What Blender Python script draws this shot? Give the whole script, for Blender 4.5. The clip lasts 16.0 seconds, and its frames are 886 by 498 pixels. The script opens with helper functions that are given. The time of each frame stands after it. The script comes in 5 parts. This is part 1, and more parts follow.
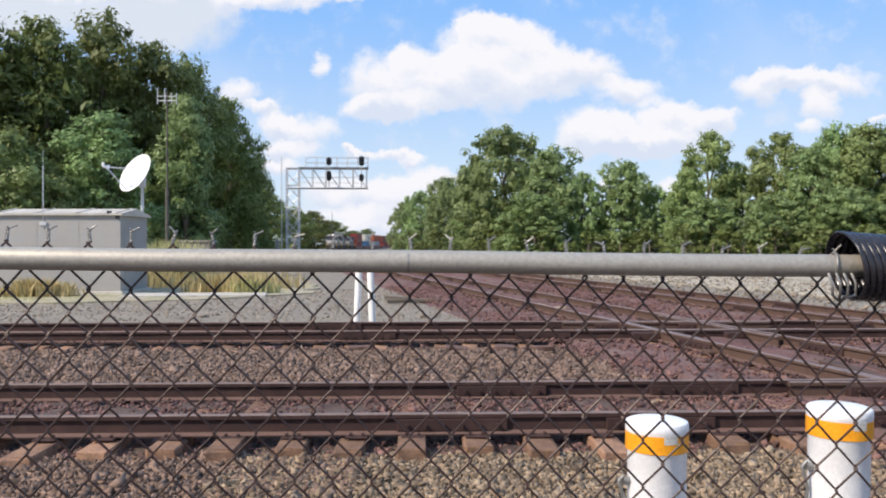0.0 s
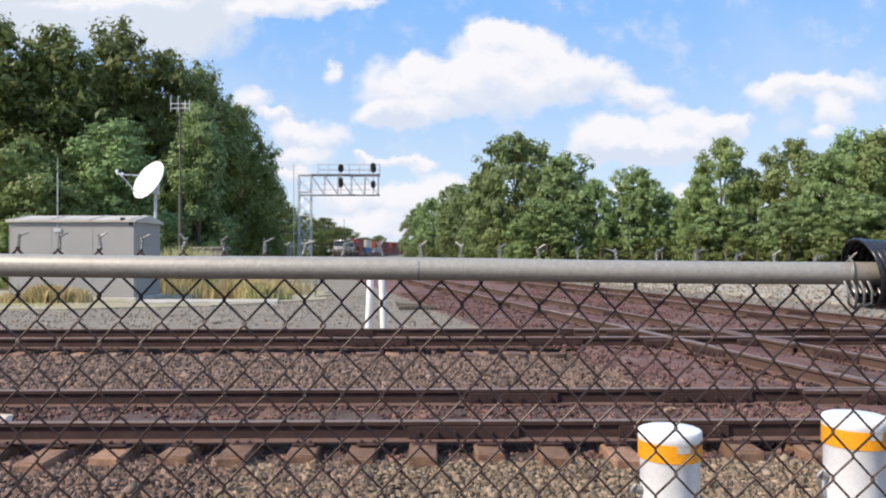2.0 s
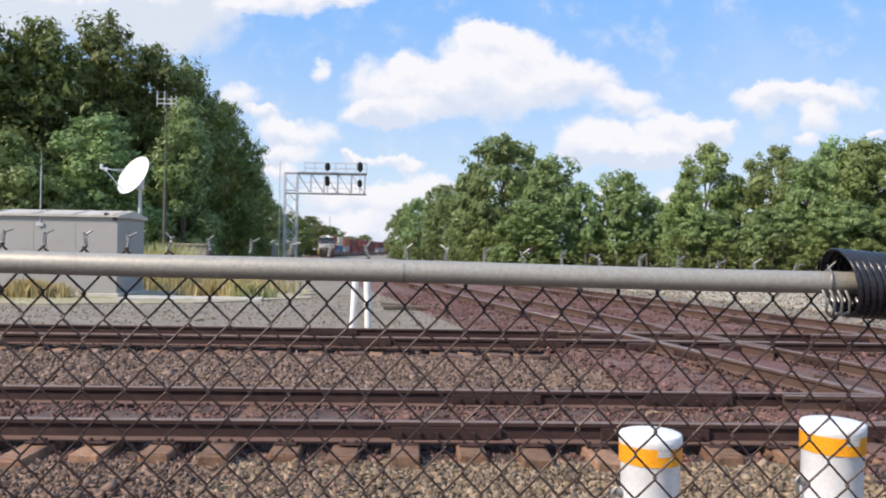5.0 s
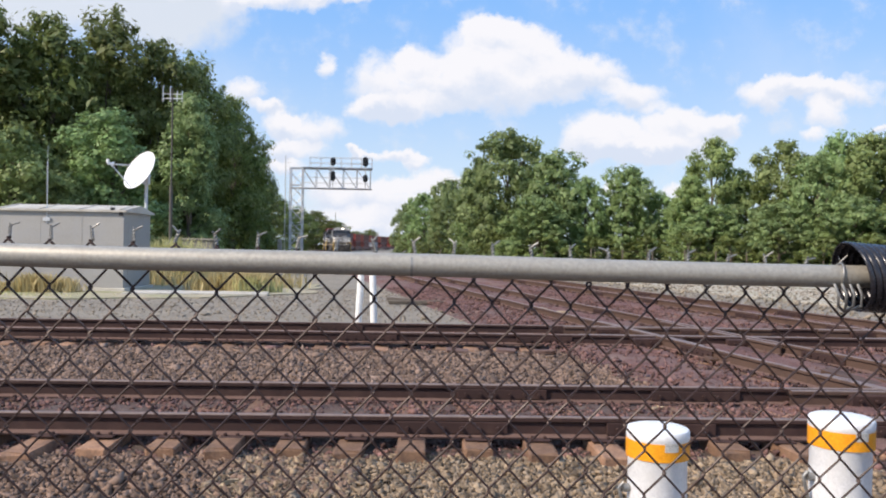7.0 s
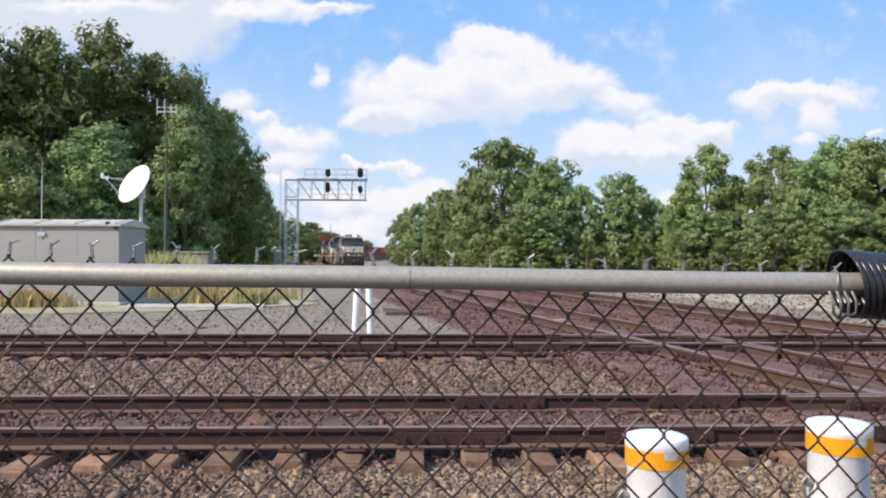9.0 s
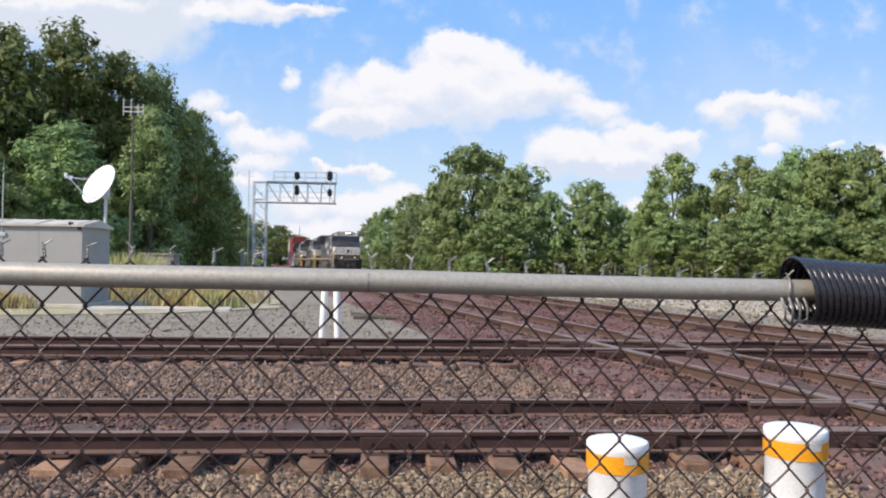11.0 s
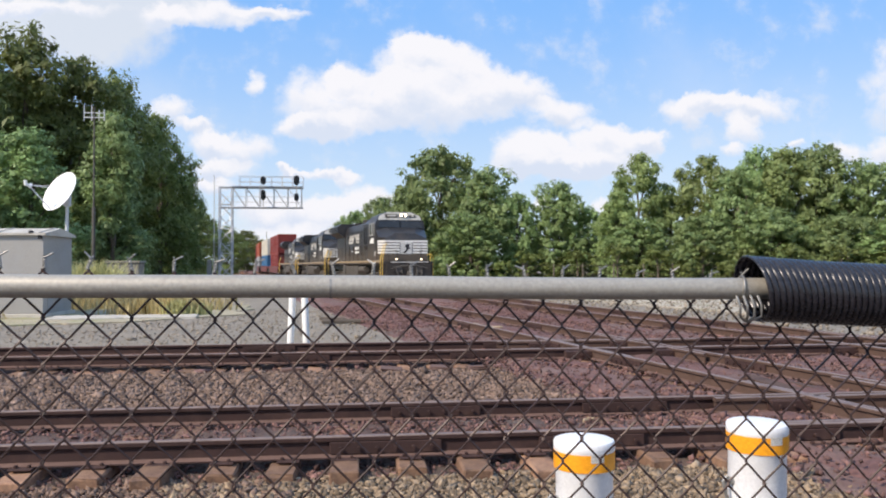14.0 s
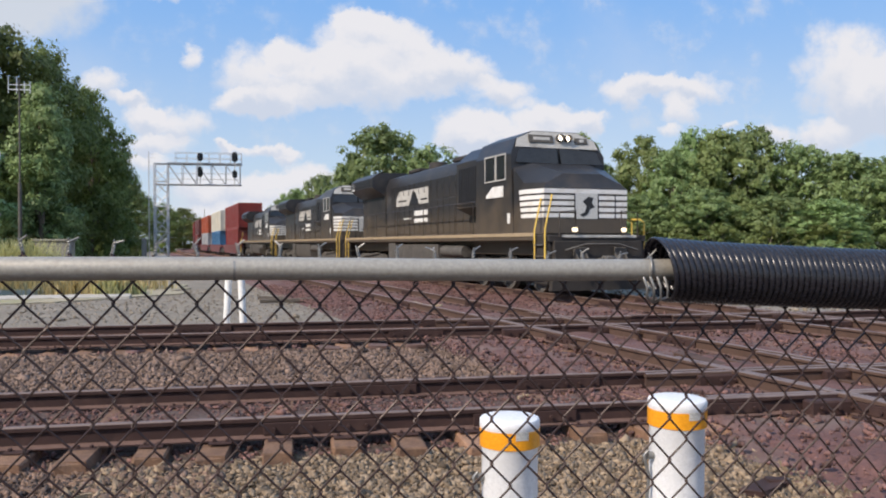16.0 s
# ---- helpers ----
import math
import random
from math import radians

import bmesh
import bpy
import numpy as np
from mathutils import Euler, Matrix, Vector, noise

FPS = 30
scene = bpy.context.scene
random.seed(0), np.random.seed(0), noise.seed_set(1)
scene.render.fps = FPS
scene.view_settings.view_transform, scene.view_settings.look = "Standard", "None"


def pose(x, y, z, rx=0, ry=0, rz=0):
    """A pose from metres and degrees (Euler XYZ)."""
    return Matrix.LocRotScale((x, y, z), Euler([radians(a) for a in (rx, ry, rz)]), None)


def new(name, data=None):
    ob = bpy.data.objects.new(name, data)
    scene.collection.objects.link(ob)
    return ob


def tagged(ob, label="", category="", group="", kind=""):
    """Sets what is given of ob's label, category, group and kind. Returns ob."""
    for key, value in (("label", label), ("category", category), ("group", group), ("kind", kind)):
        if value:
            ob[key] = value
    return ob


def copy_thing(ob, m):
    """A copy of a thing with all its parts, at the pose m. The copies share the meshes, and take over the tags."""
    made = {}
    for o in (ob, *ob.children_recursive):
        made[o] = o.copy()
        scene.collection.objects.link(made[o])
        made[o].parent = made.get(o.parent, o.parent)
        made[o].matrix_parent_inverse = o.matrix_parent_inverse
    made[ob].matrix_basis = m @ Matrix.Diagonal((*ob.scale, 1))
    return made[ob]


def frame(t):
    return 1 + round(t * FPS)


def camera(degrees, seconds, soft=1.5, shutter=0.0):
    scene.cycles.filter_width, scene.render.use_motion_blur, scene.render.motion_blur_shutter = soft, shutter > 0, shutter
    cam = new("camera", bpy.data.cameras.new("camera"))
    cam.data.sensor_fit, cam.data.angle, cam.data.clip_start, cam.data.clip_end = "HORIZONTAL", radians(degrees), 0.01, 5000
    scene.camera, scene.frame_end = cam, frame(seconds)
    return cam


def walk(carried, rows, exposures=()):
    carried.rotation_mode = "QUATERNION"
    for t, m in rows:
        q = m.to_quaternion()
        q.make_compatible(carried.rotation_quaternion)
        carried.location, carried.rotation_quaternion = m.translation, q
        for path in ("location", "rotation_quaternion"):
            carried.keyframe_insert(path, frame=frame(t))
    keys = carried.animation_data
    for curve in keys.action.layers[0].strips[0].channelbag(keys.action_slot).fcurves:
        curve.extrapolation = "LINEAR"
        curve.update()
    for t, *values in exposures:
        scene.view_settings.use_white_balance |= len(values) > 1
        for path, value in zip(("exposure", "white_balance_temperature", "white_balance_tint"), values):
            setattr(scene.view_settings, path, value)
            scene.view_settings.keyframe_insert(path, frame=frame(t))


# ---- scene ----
# camera and its path: hand-held, just behind a fence
cam = camera(58.5, 16.0, soft=2.0)
walk(cam, [
    (0.0, pose(0.000, 0.000, 1.550, 89.75, 0.00, -0.00)),
    (0.5, pose(-0.006, -0.000, 1.550, 89.23, 0.45, 0.66)),
    (1.0, pose(0.002, 0.008, 1.548, 89.91, 0.67, 0.78)),
    (1.5, pose(0.004, 0.014, 1.551, 90.16, 0.31, 0.80)),
    (2.0, pose(0.002, 0.008, 1.551, 90.23, -0.02, 0.84)),
    (2.5, pose(0.014, 0.012, 1.549, 90.39, 0.27, 0.89)),
    (3.0, pose(0.015, 0.005, 1.551, 90.65, -0.09, 0.82)),
    (3.5, pose(0.003, -0.010, 1.555, 90.39, -0.67, 0.66)),
    (4.0, pose(0.007, -0.007, 1.555, 90.39, -0.77, -0.27)),
    (6.5, pose(-0.007, 0.003, 1.557, 89.96, -1.18, 0.00)),
    (7.0, pose(-0.002, 0.007, 1.553, 89.90, -0.96, 0.19)),
    (7.5, pose(0.001, 0.008, 1.553, 89.91, -0.77, 0.35)),
    (8.0, pose(-0.005, -0.000, 1.556, 89.95, -1.19, 0.43)),
    (8.5, pose(-0.008, -0.003, 1.558, 90.29, -0.53, 0.38)),
    (11.0, pose(0.012, -0.004, 1.556, 90.97, -0.81, -2.34)),
    (11.5, pose(0.011, -0.000, 1.554, 90.87, -0.75, -2.83)),
    (12.0, pose(0.010, -0.013, 1.562, 90.96, -0.32, -2.96)),
    (12.5, pose(0.015, -0.011, 1.567, 90.85, -0.61, -3.44)),
    (13.0, pose(0.011, -0.018, 1.566, 90.98, -0.43, -3.91)),
    (13.5, pose(0.010, -0.021, 1.563, 91.09, -0.13, -4.00)),
    (14.0, pose(0.024, -0.015, 1.559, 91.17, 0.15, -4.60)),
    (14.5, pose(0.028, -0.020, 1.567, 91.22, -0.07, -5.54)),
    (15.0, pose(0.031, -0.028, 1.567, 91.26, 0.04, -6.39)),
    (15.5, pose(0.050, -0.006, 1.564, 91.42, 0.36, -7.47)),
    (16.0, pose(0.083, -0.006, 1.564, 89.60, 0.12, -8.79)),
], exposures=[(0.0, 0.30, 7350, 15), (13.0, 0.30, 7350, 15), (15.0, 0.25, 7350, 15), (16.0, 0.10, 7350, 15)])

# ---- light ----
SUN = Vector((-0.66, -0.40, 0.63)).normalized()
EL = math.asin(SUN.z)
AZ = math.atan2(SUN.x, SUN.y)
sun = new("sun", bpy.data.lights.new("sun", "SUN"))
sun.data.energy, sun.data.angle, sun.data.color = 4.1, radians(0.53), (1.0, 0.955, 0.89)
sun.rotation_euler = SUN.to_track_quat("Z", "Y").to_euler()

world = bpy.data.worlds.new("world")
scene.world = world
world.use_nodes = True
wt = world.node_tree
wt.nodes.clear()


def wnode(kind, operation=None, smooth=False, color=False):
    n = wt.nodes.new(kind)
    if operation:
        n.operation = operation
    if smooth:
        n.interpolation_type = "SMOOTHSTEP"
    if color:
        n.data_type = "RGBA"
    return n


def wmath(op, a, b=None, c=None):
    n = wnode("ShaderNodeMath", operation=op)
    for i, v in enumerate((a, b, c)):
        if v is None:
            continue
        if isinstance(v, (int, float)):
            n.inputs[i].default_value = v
        else:
            wt.links.new(v, n.inputs[i])
    return n.outputs[0]


# cumulus clouds as heaps on the sky: across and up (tangents of the bearing), half width, half height
CLOUDS = [
    (-0.072, 0.212, 0.051, 0.041), (-0.040, 0.239, 0.027, 0.020), (-0.101, 0.180, 0.029, 0.017), (-0.051, 0.183, 0.057, 0.019), (0.042, 0.253, 0.051, 0.044), (0.063, 0.280, 0.041, 0.020),
    (0.012, 0.212, 0.041, 0.037), (0.103, 0.260, 0.033, 0.030), (0.138, 0.230, 0.034, 0.037), (0.078, 0.212, 0.075, 0.034), (0.192, 0.228, 0.039, 0.021), (0.235, 0.201, 0.043, 0.019),
    (0.192, 0.151, 0.041, 0.031), (0.228, 0.144, 0.068, 0.029), (0.281, 0.173, 0.034, 0.020), (0.317, 0.156, 0.046, 0.030), (0.249, 0.132, 0.086, 0.014), (0.353, 0.165, 0.026, 0.016),
    (-0.155, 0.229, 0.015, 0.017), (-0.257, 0.199, 0.023, 0.017), (-0.228, 0.183, 0.019, 0.008), (-0.176, 0.153, 0.044, 0.021), (-0.209, 0.160, 0.024, 0.017),
    (-0.197, 0.128, 0.041, 0.013), (-0.208, 0.108, 0.033, 0.009), (-0.072, 0.123, 0.047, 0.008), (-0.035, 0.115, 0.016, 0.011), (-0.112, 0.126, 0.017, 0.005), (-0.019, 0.087, 0.057, 0.016),
    (-0.137, 0.073, 0.044, 0.024), (-0.065, 0.065, 0.068, 0.027), (-0.108, 0.033, 0.086, 0.021), (0.210, 0.087, 0.014, 0.010), (0.285, 0.080, 0.014, 0.013), (0.392, 0.206, 0.030, 0.021),
    (0.428, 0.218, 0.030, 0.016), (0.463, 0.212, 0.033, 0.017), (0.510, 0.212, 0.037, 0.020), (0.476, 0.182, 0.024, 0.020), (0.465, 0.156, 0.019, 0.011), (0.549, 0.166, 0.013, 0.006),
    (-0.265, 0.313, 0.024, 0.017), (-0.204, 0.318, 0.064, 0.016), (-0.137, 0.323, 0.043, 0.009), (-0.437, 0.322, 0.114, 0.010),
    (.735, .235, .085, .075), (.800, .195, .090, .060), (.690, .150, .040, .022), (.615, .150, .030, .016), (.90, .25, .10, .08),
]
tex = wnode("ShaderNodeTexCoord")
sep = wnode("ShaderNodeSeparateXYZ")
wt.links.new(tex.outputs["Generated"], sep.inputs[0])
ahead = wmath("MAXIMUM", sep.outputs[1], 0.02)
flat = wnode("ShaderNodeCombineXYZ")
wt.links.new(wmath("DIVIDE", sep.outputs[0], ahead), flat.inputs[0])
wt.links.new(wmath("DIVIDE", sep.outputs[2], ahead), flat.inputs[1])


def wnoise(vec, scale, detail, rough):
    n = wnode("ShaderNodeTexNoise")
    n.inputs["Scale"].default_value, n.inputs["Detail"].default_value, n.inputs["Roughness"].default_value = scale, detail, rough
    wt.links.new(vec, n.inputs["Vector"])
    return n


warp = wnoise(flat.outputs[0], 24.0, 7.0, 0.62)
shift = wnode("ShaderNodeVectorMath", operation="MULTIPLY_ADD")
wt.links.new(warp.outputs["Color"], shift.inputs[0])
shift.inputs[1].default_value, shift.inputs[2].default_value = (0.050, 0.044, 0), (-0.025, -0.022, 0)
warped = wnode("ShaderNodeVectorMath", operation="ADD")
wt.links.new(flat.outputs[0], warped.inputs[0])
wt.links.new(shift.outputs[0], warped.inputs[1])
wsep = wnode("ShaderNodeSeparateXYZ")
wt.links.new(warped.outputs[0], wsep.inputs[0])
total, under = None, None
for u, v, a, b in CLOUDS:
    du = wmath("MULTIPLY", wmath("SUBTRACT", wsep.outputs[0], u), .86 / a)
    dv = wmath("MULTIPLY", wmath("SUBTRACT", wsep.outputs[1], v - .006), .90 / b)
    d = wmath("ADD", wmath("MULTIPLY", du, du), wmath("MULTIPLY", dv, dv))
    heap = wmath("MAXIMUM", wmath("SUBTRACT", 1.25, d), 0.0)
    low = wmath("MULTIPLY", heap, wmath("MULTIPLY", dv, -1.0))
    total = heap if total is None else wmath("ADD", total, heap)
    under = low if under is None else wmath("ADD", under, low)
fine = wnoise(flat.outputs[0], 20.0, 8.0, 0.6)
mask = wnode("ShaderNodeMapRange", smooth=True)
wt.links.new(wmath("ADD", total, wmath("MULTIPLY_ADD", fine.outputs["Fac"], 2.4, -1.25)), mask.inputs[0])
mask.inputs[1].default_value, mask.inputs[2].default_value = -0.05, 1.15
# wide veils and the clouds all round
veil = wnoise(tex.outputs["Generated"], 3.2, 7.0, 0.55)
veil_mask = wnode("ShaderNodeMapRange", smooth=True)
wt.links.new(veil.outputs["Fac"], veil_mask.inputs[0])
veil_mask.inputs[1].default_value, veil_mask.inputs[2].default_value, veil_mask.inputs[4].default_value = 0.5, 0.85, 0.28
grey_total = None
for u, v, a, b in ((-.34, .285, .09, .045), (-.47, .31, .18, .060), (-.26, .325, .09, .022), (-.70, .30, .2, .08)):
    du = wmath("MULTIPLY", wmath("SUBTRACT", wsep.outputs[0], u), 1 / a)
    dv = wmath("MULTIPLY", wmath("SUBTRACT", wsep.outputs[1], v), 1 / b)
    heap = wmath("MAXIMUM", wmath("SUBTRACT", 1.2, wmath("ADD", wmath("MULTIPLY", du, du), wmath("MULTIPLY", dv, dv))), 0.0)
    grey_total = heap if grey_total is None else wmath("ADD", grey_total, heap)
grey_mask = wnode("ShaderNodeMapRange", smooth=True)
wt.links.new(wmath("ADD", grey_total, wmath("MULTIPLY_ADD", fine.outputs["Fac"], 1.2, -0.6)), grey_mask.inputs[0])
grey_mask.inputs[1].default_value, grey_mask.inputs[2].default_value, grey_mask.inputs[4].default_value = -0.1, 1.1, 0.9
# unseen cumulus added to the sides and behind, to make the skylight less blue
heaps = wnoise(tex.outputs["Generated"], 4.5, 6.0, 0.55)
heap_mask = wnode("ShaderNodeMapRange", smooth=True)
wt.links.new(heaps.outputs["Fac"], heap_mask.inputs[0])
heap_mask.inputs[1].default_value, heap_mask.inputs[2].default_value, heap_mask.inputs[4].default_value = 0.45, 0.62, 0.7
around = wnode("ShaderNodeMapRange", smooth=True)
wt.links.new(sep.outputs[1], around.inputs[0])
around.inputs[1].default_value, around.inputs[2].default_value, around.inputs[3].default_value, around.inputs[4].default_value = 0.2, 0.6, 1.0, 0.0
cover = wmath("MAXIMUM", wmath("MAXIMUM", mask.outputs[0], veil_mask.outputs[0]), wmath("MULTIPLY", heap_mask.outputs[0], around.outputs[0]))
sky = wnode("ShaderNodeTexSky")
sky.sky_type, sky.sun_disc, sky.sun_elevation, sky.sun_rotation = "NISHITA", False, EL, AZ % (2 * math.pi)
sky.air_density, sky.dust_density, sky.ozone_density = 1.0, 0.6, 2.2
# pale air low over the land, deep blue above
haze = wnode("ShaderNodeMapRange", smooth=True)
wt.links.new(sep.outputs[2], haze.inputs[0])
haze.inputs[1].default_value, haze.inputs[2].default_value = -0.02, 0.36
tone = wnode("ShaderNodeMix", color=True)
wt.links.new(haze.outputs[0], tone.inputs[0])
tone.inputs[6].default_value, tone.inputs[7].default_value = (6.3, 8.5, 10.8, 1), (1.9, 5.3, 11.6, 1)
air = wnode("ShaderNodeMix", color=True)
air.inputs[0].default_value = 0.8
wt.links.new(sky.outputs[0], air.inputs[6])
wt.links.new(tone.outputs[2], air.inputs[7])
body = wnode("ShaderNodeMix", color=True)
shade = wnode("ShaderNodeMapRange", smooth=True)
wt.links.new(wmath("ADD", under, wmath("MULTIPLY_ADD", fine.outputs["Fac"], 1.6, -0.8)), shade.inputs[0])
shade.inputs[1].default_value, shade.inputs[2].default_value, shade.inputs[4].default_value = -0.25, 0.75, 0.9
wt.links.new(shade.outputs[0], body.inputs[0])
body.inputs[6].default_value, body.inputs[7].default_value = (8.0, 8.8, 10.05, 1), (5.7, 7.1, 9.3, 1)
both = wnode("ShaderNodeMix", color=True)
wt.links.new(cover, both.inputs[0])
bank = wnode("ShaderNodeMix", color=True)
wt.links.new(grey_mask.outputs[0], bank.inputs[0])
wt.links.new(air.outputs[2], bank.inputs[6])
bank.inputs[7].default_value = (6.4, 7.5, 8.9, 1)
wt.links.new(bank.outputs[2], both.inputs[6])
wt.links.new(body.outputs[2], both.inputs[7])
back = wnode("ShaderNodeBackground")
back.inputs[1].default_value = 0.088
wt.links.new(both.outputs[2], back.inputs[0])
out = wnode("ShaderNodeOutputWorld")
wt.links.new(back.outputs[0], out.inputs[0])


# ---- materials ----
def material(name, a, b, scale=6.0, fine=60.0, rough=0.7, metal=0.0, bump=0.2, depth=0.01, spread=0.0, island=False, c=None, stain=2.0, sheen=0.0):
    """Two tones over a coarse and a fine grain, a third for stains, with relief; spread: how far pieces differ."""
    m = bpy.data.materials.new(name)
    m.use_nodes = True
    t = m.node_tree
    p = t.nodes["Principled BSDF"]
    tc = t.nodes.new("ShaderNodeTexCoord")

    def grain(s, detail=5.0, r=0.6):
        n = t.nodes.new("ShaderNodeTexNoise")
        n.inputs["Scale"].default_value, n.inputs["Detail"].default_value, n.inputs["Roughness"].default_value = s, detail, r
        t.links.new(tc.outputs["Object"], n.inputs["Vector"])
        return n.outputs["Fac"]

    def mix(f, x, y, mode="MIX"):
        n = t.nodes.new("ShaderNodeMix")
        n.data_type, n.blend_type = "RGBA", mode
        for i, v in ((0, f), (6, x), (7, y)):
            if isinstance(v, (int, float)):
                n.inputs[i].default_value = v
            elif isinstance(v, tuple):
                n.inputs[i].default_value = (*v, 1)
            else:
                t.links.new(v, n.inputs[i])
        return n.outputs[2]

    def ramp(x, lo, hi, out_lo=0.0, out_hi=1.0):
        n = t.nodes.new("ShaderNodeMapRange")
        t.links.new(x, n.inputs[0])
        for i, v in enumerate((lo, hi, out_lo, out_hi)):
            n.inputs[i + 1].default_value = v
        return n.outputs[0]

    coarse, small = grain(scale), grain(fine, 4.0, 0.65)
    col = mix(ramp(coarse, 0.3, 0.7), a, b)
    col = mix(0.35, col, mix(ramp(small, 0.3, 0.7), tuple(v * 0.55 for v in a), tuple(min(1, v * 1.35) for v in b)))
    if c:
        col = mix(ramp(grain(stain, 6.0, 0.65), 0.5, 0.68, 0.0, 0.85), col, c)
    if spread:
        if island:
            r = t.nodes.new("ShaderNodeNewGeometry").outputs["Random Per Island"]
        else:
            r = t.nodes.new("ShaderNodeObjectInfo").outputs["Random"]
        hsv = t.nodes.new("ShaderNodeHueSaturation")
        t.links.new(ramp(r, 0, 1, 1 - spread, 1 + spread), hsv.inputs["Value"])
        t.links.new(col, hsv.inputs["Color"])
        col = hsv.outputs[0]
    t.links.new(col, p.inputs["Base Color"])
    p.inputs["Metallic"].default_value = metal
    t.links.new(ramp(small, 0.2, 0.8, max(0.03, rough - 0.12), min(1, rough + 0.12)), p.inputs["Roughness"])
    if bump:
        n = t.nodes.new("ShaderNodeBump")
        n.inputs["Strength"].default_value, n.inputs["Distance"].default_value = bump, depth
        t.links.new(small, n.inputs["Height"])
        t.links.new(n.outputs[0], p.inputs["Normal"])
    return m


def leaf_material(name, a, b, spread=0.24):
    m = bpy.data.materials.new(name)
    m.use_nodes = True
    t = m.node_tree
    t.nodes.clear()
    geo = t.nodes.new("ShaderNodeNewGeometry")
    tc = t.nodes.new("ShaderNodeTexCoord")
    no = t.nodes.new("ShaderNodeTexNoise")
    no.inputs["Scale"].default_value, no.inputs["Detail"].default_value = 0.45, 4.0
    t.links.new(tc.outputs["Object"], no.inputs["Vector"])
    mx = t.nodes.new("ShaderNodeMix")
    mx.data_type = "RGBA"
    mr = t.nodes.new("ShaderNodeMapRange")
    mr.inputs[1].default_value, mr.inputs[2].default_value = 0.35, 0.65
    t.links.new(no.outputs["Fac"], mr.inputs[0])
    t.links.new(mr.outputs[0], mx.inputs[0])
    mx.inputs[6].default_value, mx.inputs[7].default_value = (*a, 1), (*b, 1)
    hsv = t.nodes.new("ShaderNodeHueSaturation")
    rr = t.nodes.new("ShaderNodeMapRange")
    rr.inputs[3].default_value, rr.inputs[4].default_value = 1 - spread, 1 + spread
    t.links.new(geo.outputs["Random Per Island"], rr.inputs[0])
    t.links.new(rr.outputs[0], hsv.inputs["Value"])
    t.links.new(mx.outputs[2], hsv.inputs["Color"])
    tree_tone = t.nodes.new("ShaderNodeHueSaturation")
    oi = t.nodes.new("ShaderNodeObjectInfo")
    r2 = t.nodes.new("ShaderNodeMapRange")
    r2.inputs[3].default_value, r2.inputs[4].default_value = 0.485, 0.512
    t.links.new(oi.outputs["Random"], r2.inputs[0])
    t.links.new(r2.outputs[0], tree_tone.inputs["Hue"])
    r3 = t.nodes.new("ShaderNodeMapRange")
    r3.inputs[3].default_value, r3.inputs[4].default_value = 0.82, 1.2
    t.links.new(oi.outputs["Random"], r3.inputs[0])
    t.links.new(r3.outputs[0], tree_tone.inputs["Value"])
    t.links.new(hsv.outputs[0], tree_tone.inputs["Color"])
    p = t.nodes.new("ShaderNodeBsdfPrincipled")
    p.inputs["Roughness"].default_value = 0.5
    p.inputs["Specular IOR Level"].default_value = 0.35
    t.links.new(tree_tone.outputs[0], p.inputs["Base Color"])
    tr = t.nodes.new("ShaderNodeBsdfTranslucent")
    t.links.new(tree_tone.outputs[0], tr.inputs[0])
    mxs = t.nodes.new("ShaderNodeMixShader")
    mxs.inputs[0].default_value = 0.34
    t.links.new(p.outputs[0], mxs.inputs[1])
    t.links.new(tr.outputs[0], mxs.inputs[2])
    o = t.nodes.new("ShaderNodeOutputMaterial")
    t.links.new(mxs.outputs[0], o.inputs[0])
    return m


def glow(name, color, strength):
    m = bpy.data.materials.new(name)
    m.use_nodes = True
    p = m.node_tree.nodes["Principled BSDF"]
    p.inputs["Base Color"].default_value = (*color, 1)
    p.inputs["Emission Color"].default_value = (*color, 1)
    p.inputs["Emission Strength"].default_value = strength
    return m


GALV = material("galvanised_pipe", (.395, .366, .314), (.415, .385, .330), 9, 160, .52, .40, .02, .0004, c=(.34, .31, .262), stain=45)
WIRE = material("weathered_wire", (.024, .0105, .0082), (.056, .0285, .0215), 30, 300, .5, .2, .1, .0005, spread=.15)
BARB = material("zinc_wire", (.20, .20, .19), (.34, .33, .31), 30, 300, .45, .6, .1, .0005)
BLACK_PLASTIC = material("black_polyethylene", (.012, .012, .015), (.024, .023, .029), 12, 90, .26, 0, .05, .001)
WHITE_PLASTIC = material("white_sleeve", (.80, .81, .82), (.86, .86, .86), 7, 80, .38, 0, .02, .001, c=(.77, .765, .75), stain=6)
ORANGE = material("orange_reflective_band", (.86, .30, .015), (.92, .36, .02), 12, 120, .35, 0, .03, .001)
PATCH = material("grey_reflective_patch", (.55, .54, .50), (.65, .64, .60), 20, 150, .3, .2, .03, .001)
RAIL = material("rusty_rail", (.026, .0115, .0100), (.052, .0232, .0195), 3, 70, .85, .05, .3, .003, c=(.065, .033, .026), stain=5)
RAILTOP = material("worn_rail_head", (.16, .108, .09), (.24, .175, .15), 5, 120, .62, .2, .08, .001, c=(.14, .10, .085), stain=3)
RUSTRAIL = material("orange_rust_rail", (.058, .031, .023), (.122, .071, .050), 3, 60, .85, .05, .4, .004, c=(.05, .027, .022), stain=3)
# foot tops' sunlit paleness is put into this colour; also serves the timber blocks
RAILFOOT = material("dusty_rail_foot", (.10, .056, .046), (.18, .108, .086), 4, 60, .85, .05, .3, .003, c=(.07, .04, .032), stain=2)
RUSTTOP = material("rust_brown_rail_head", (.19, .13, .105), (.28, .20, .165), 5, 120, .5, .35, .1, .001, c=(.13, .075, .055), stain=3)
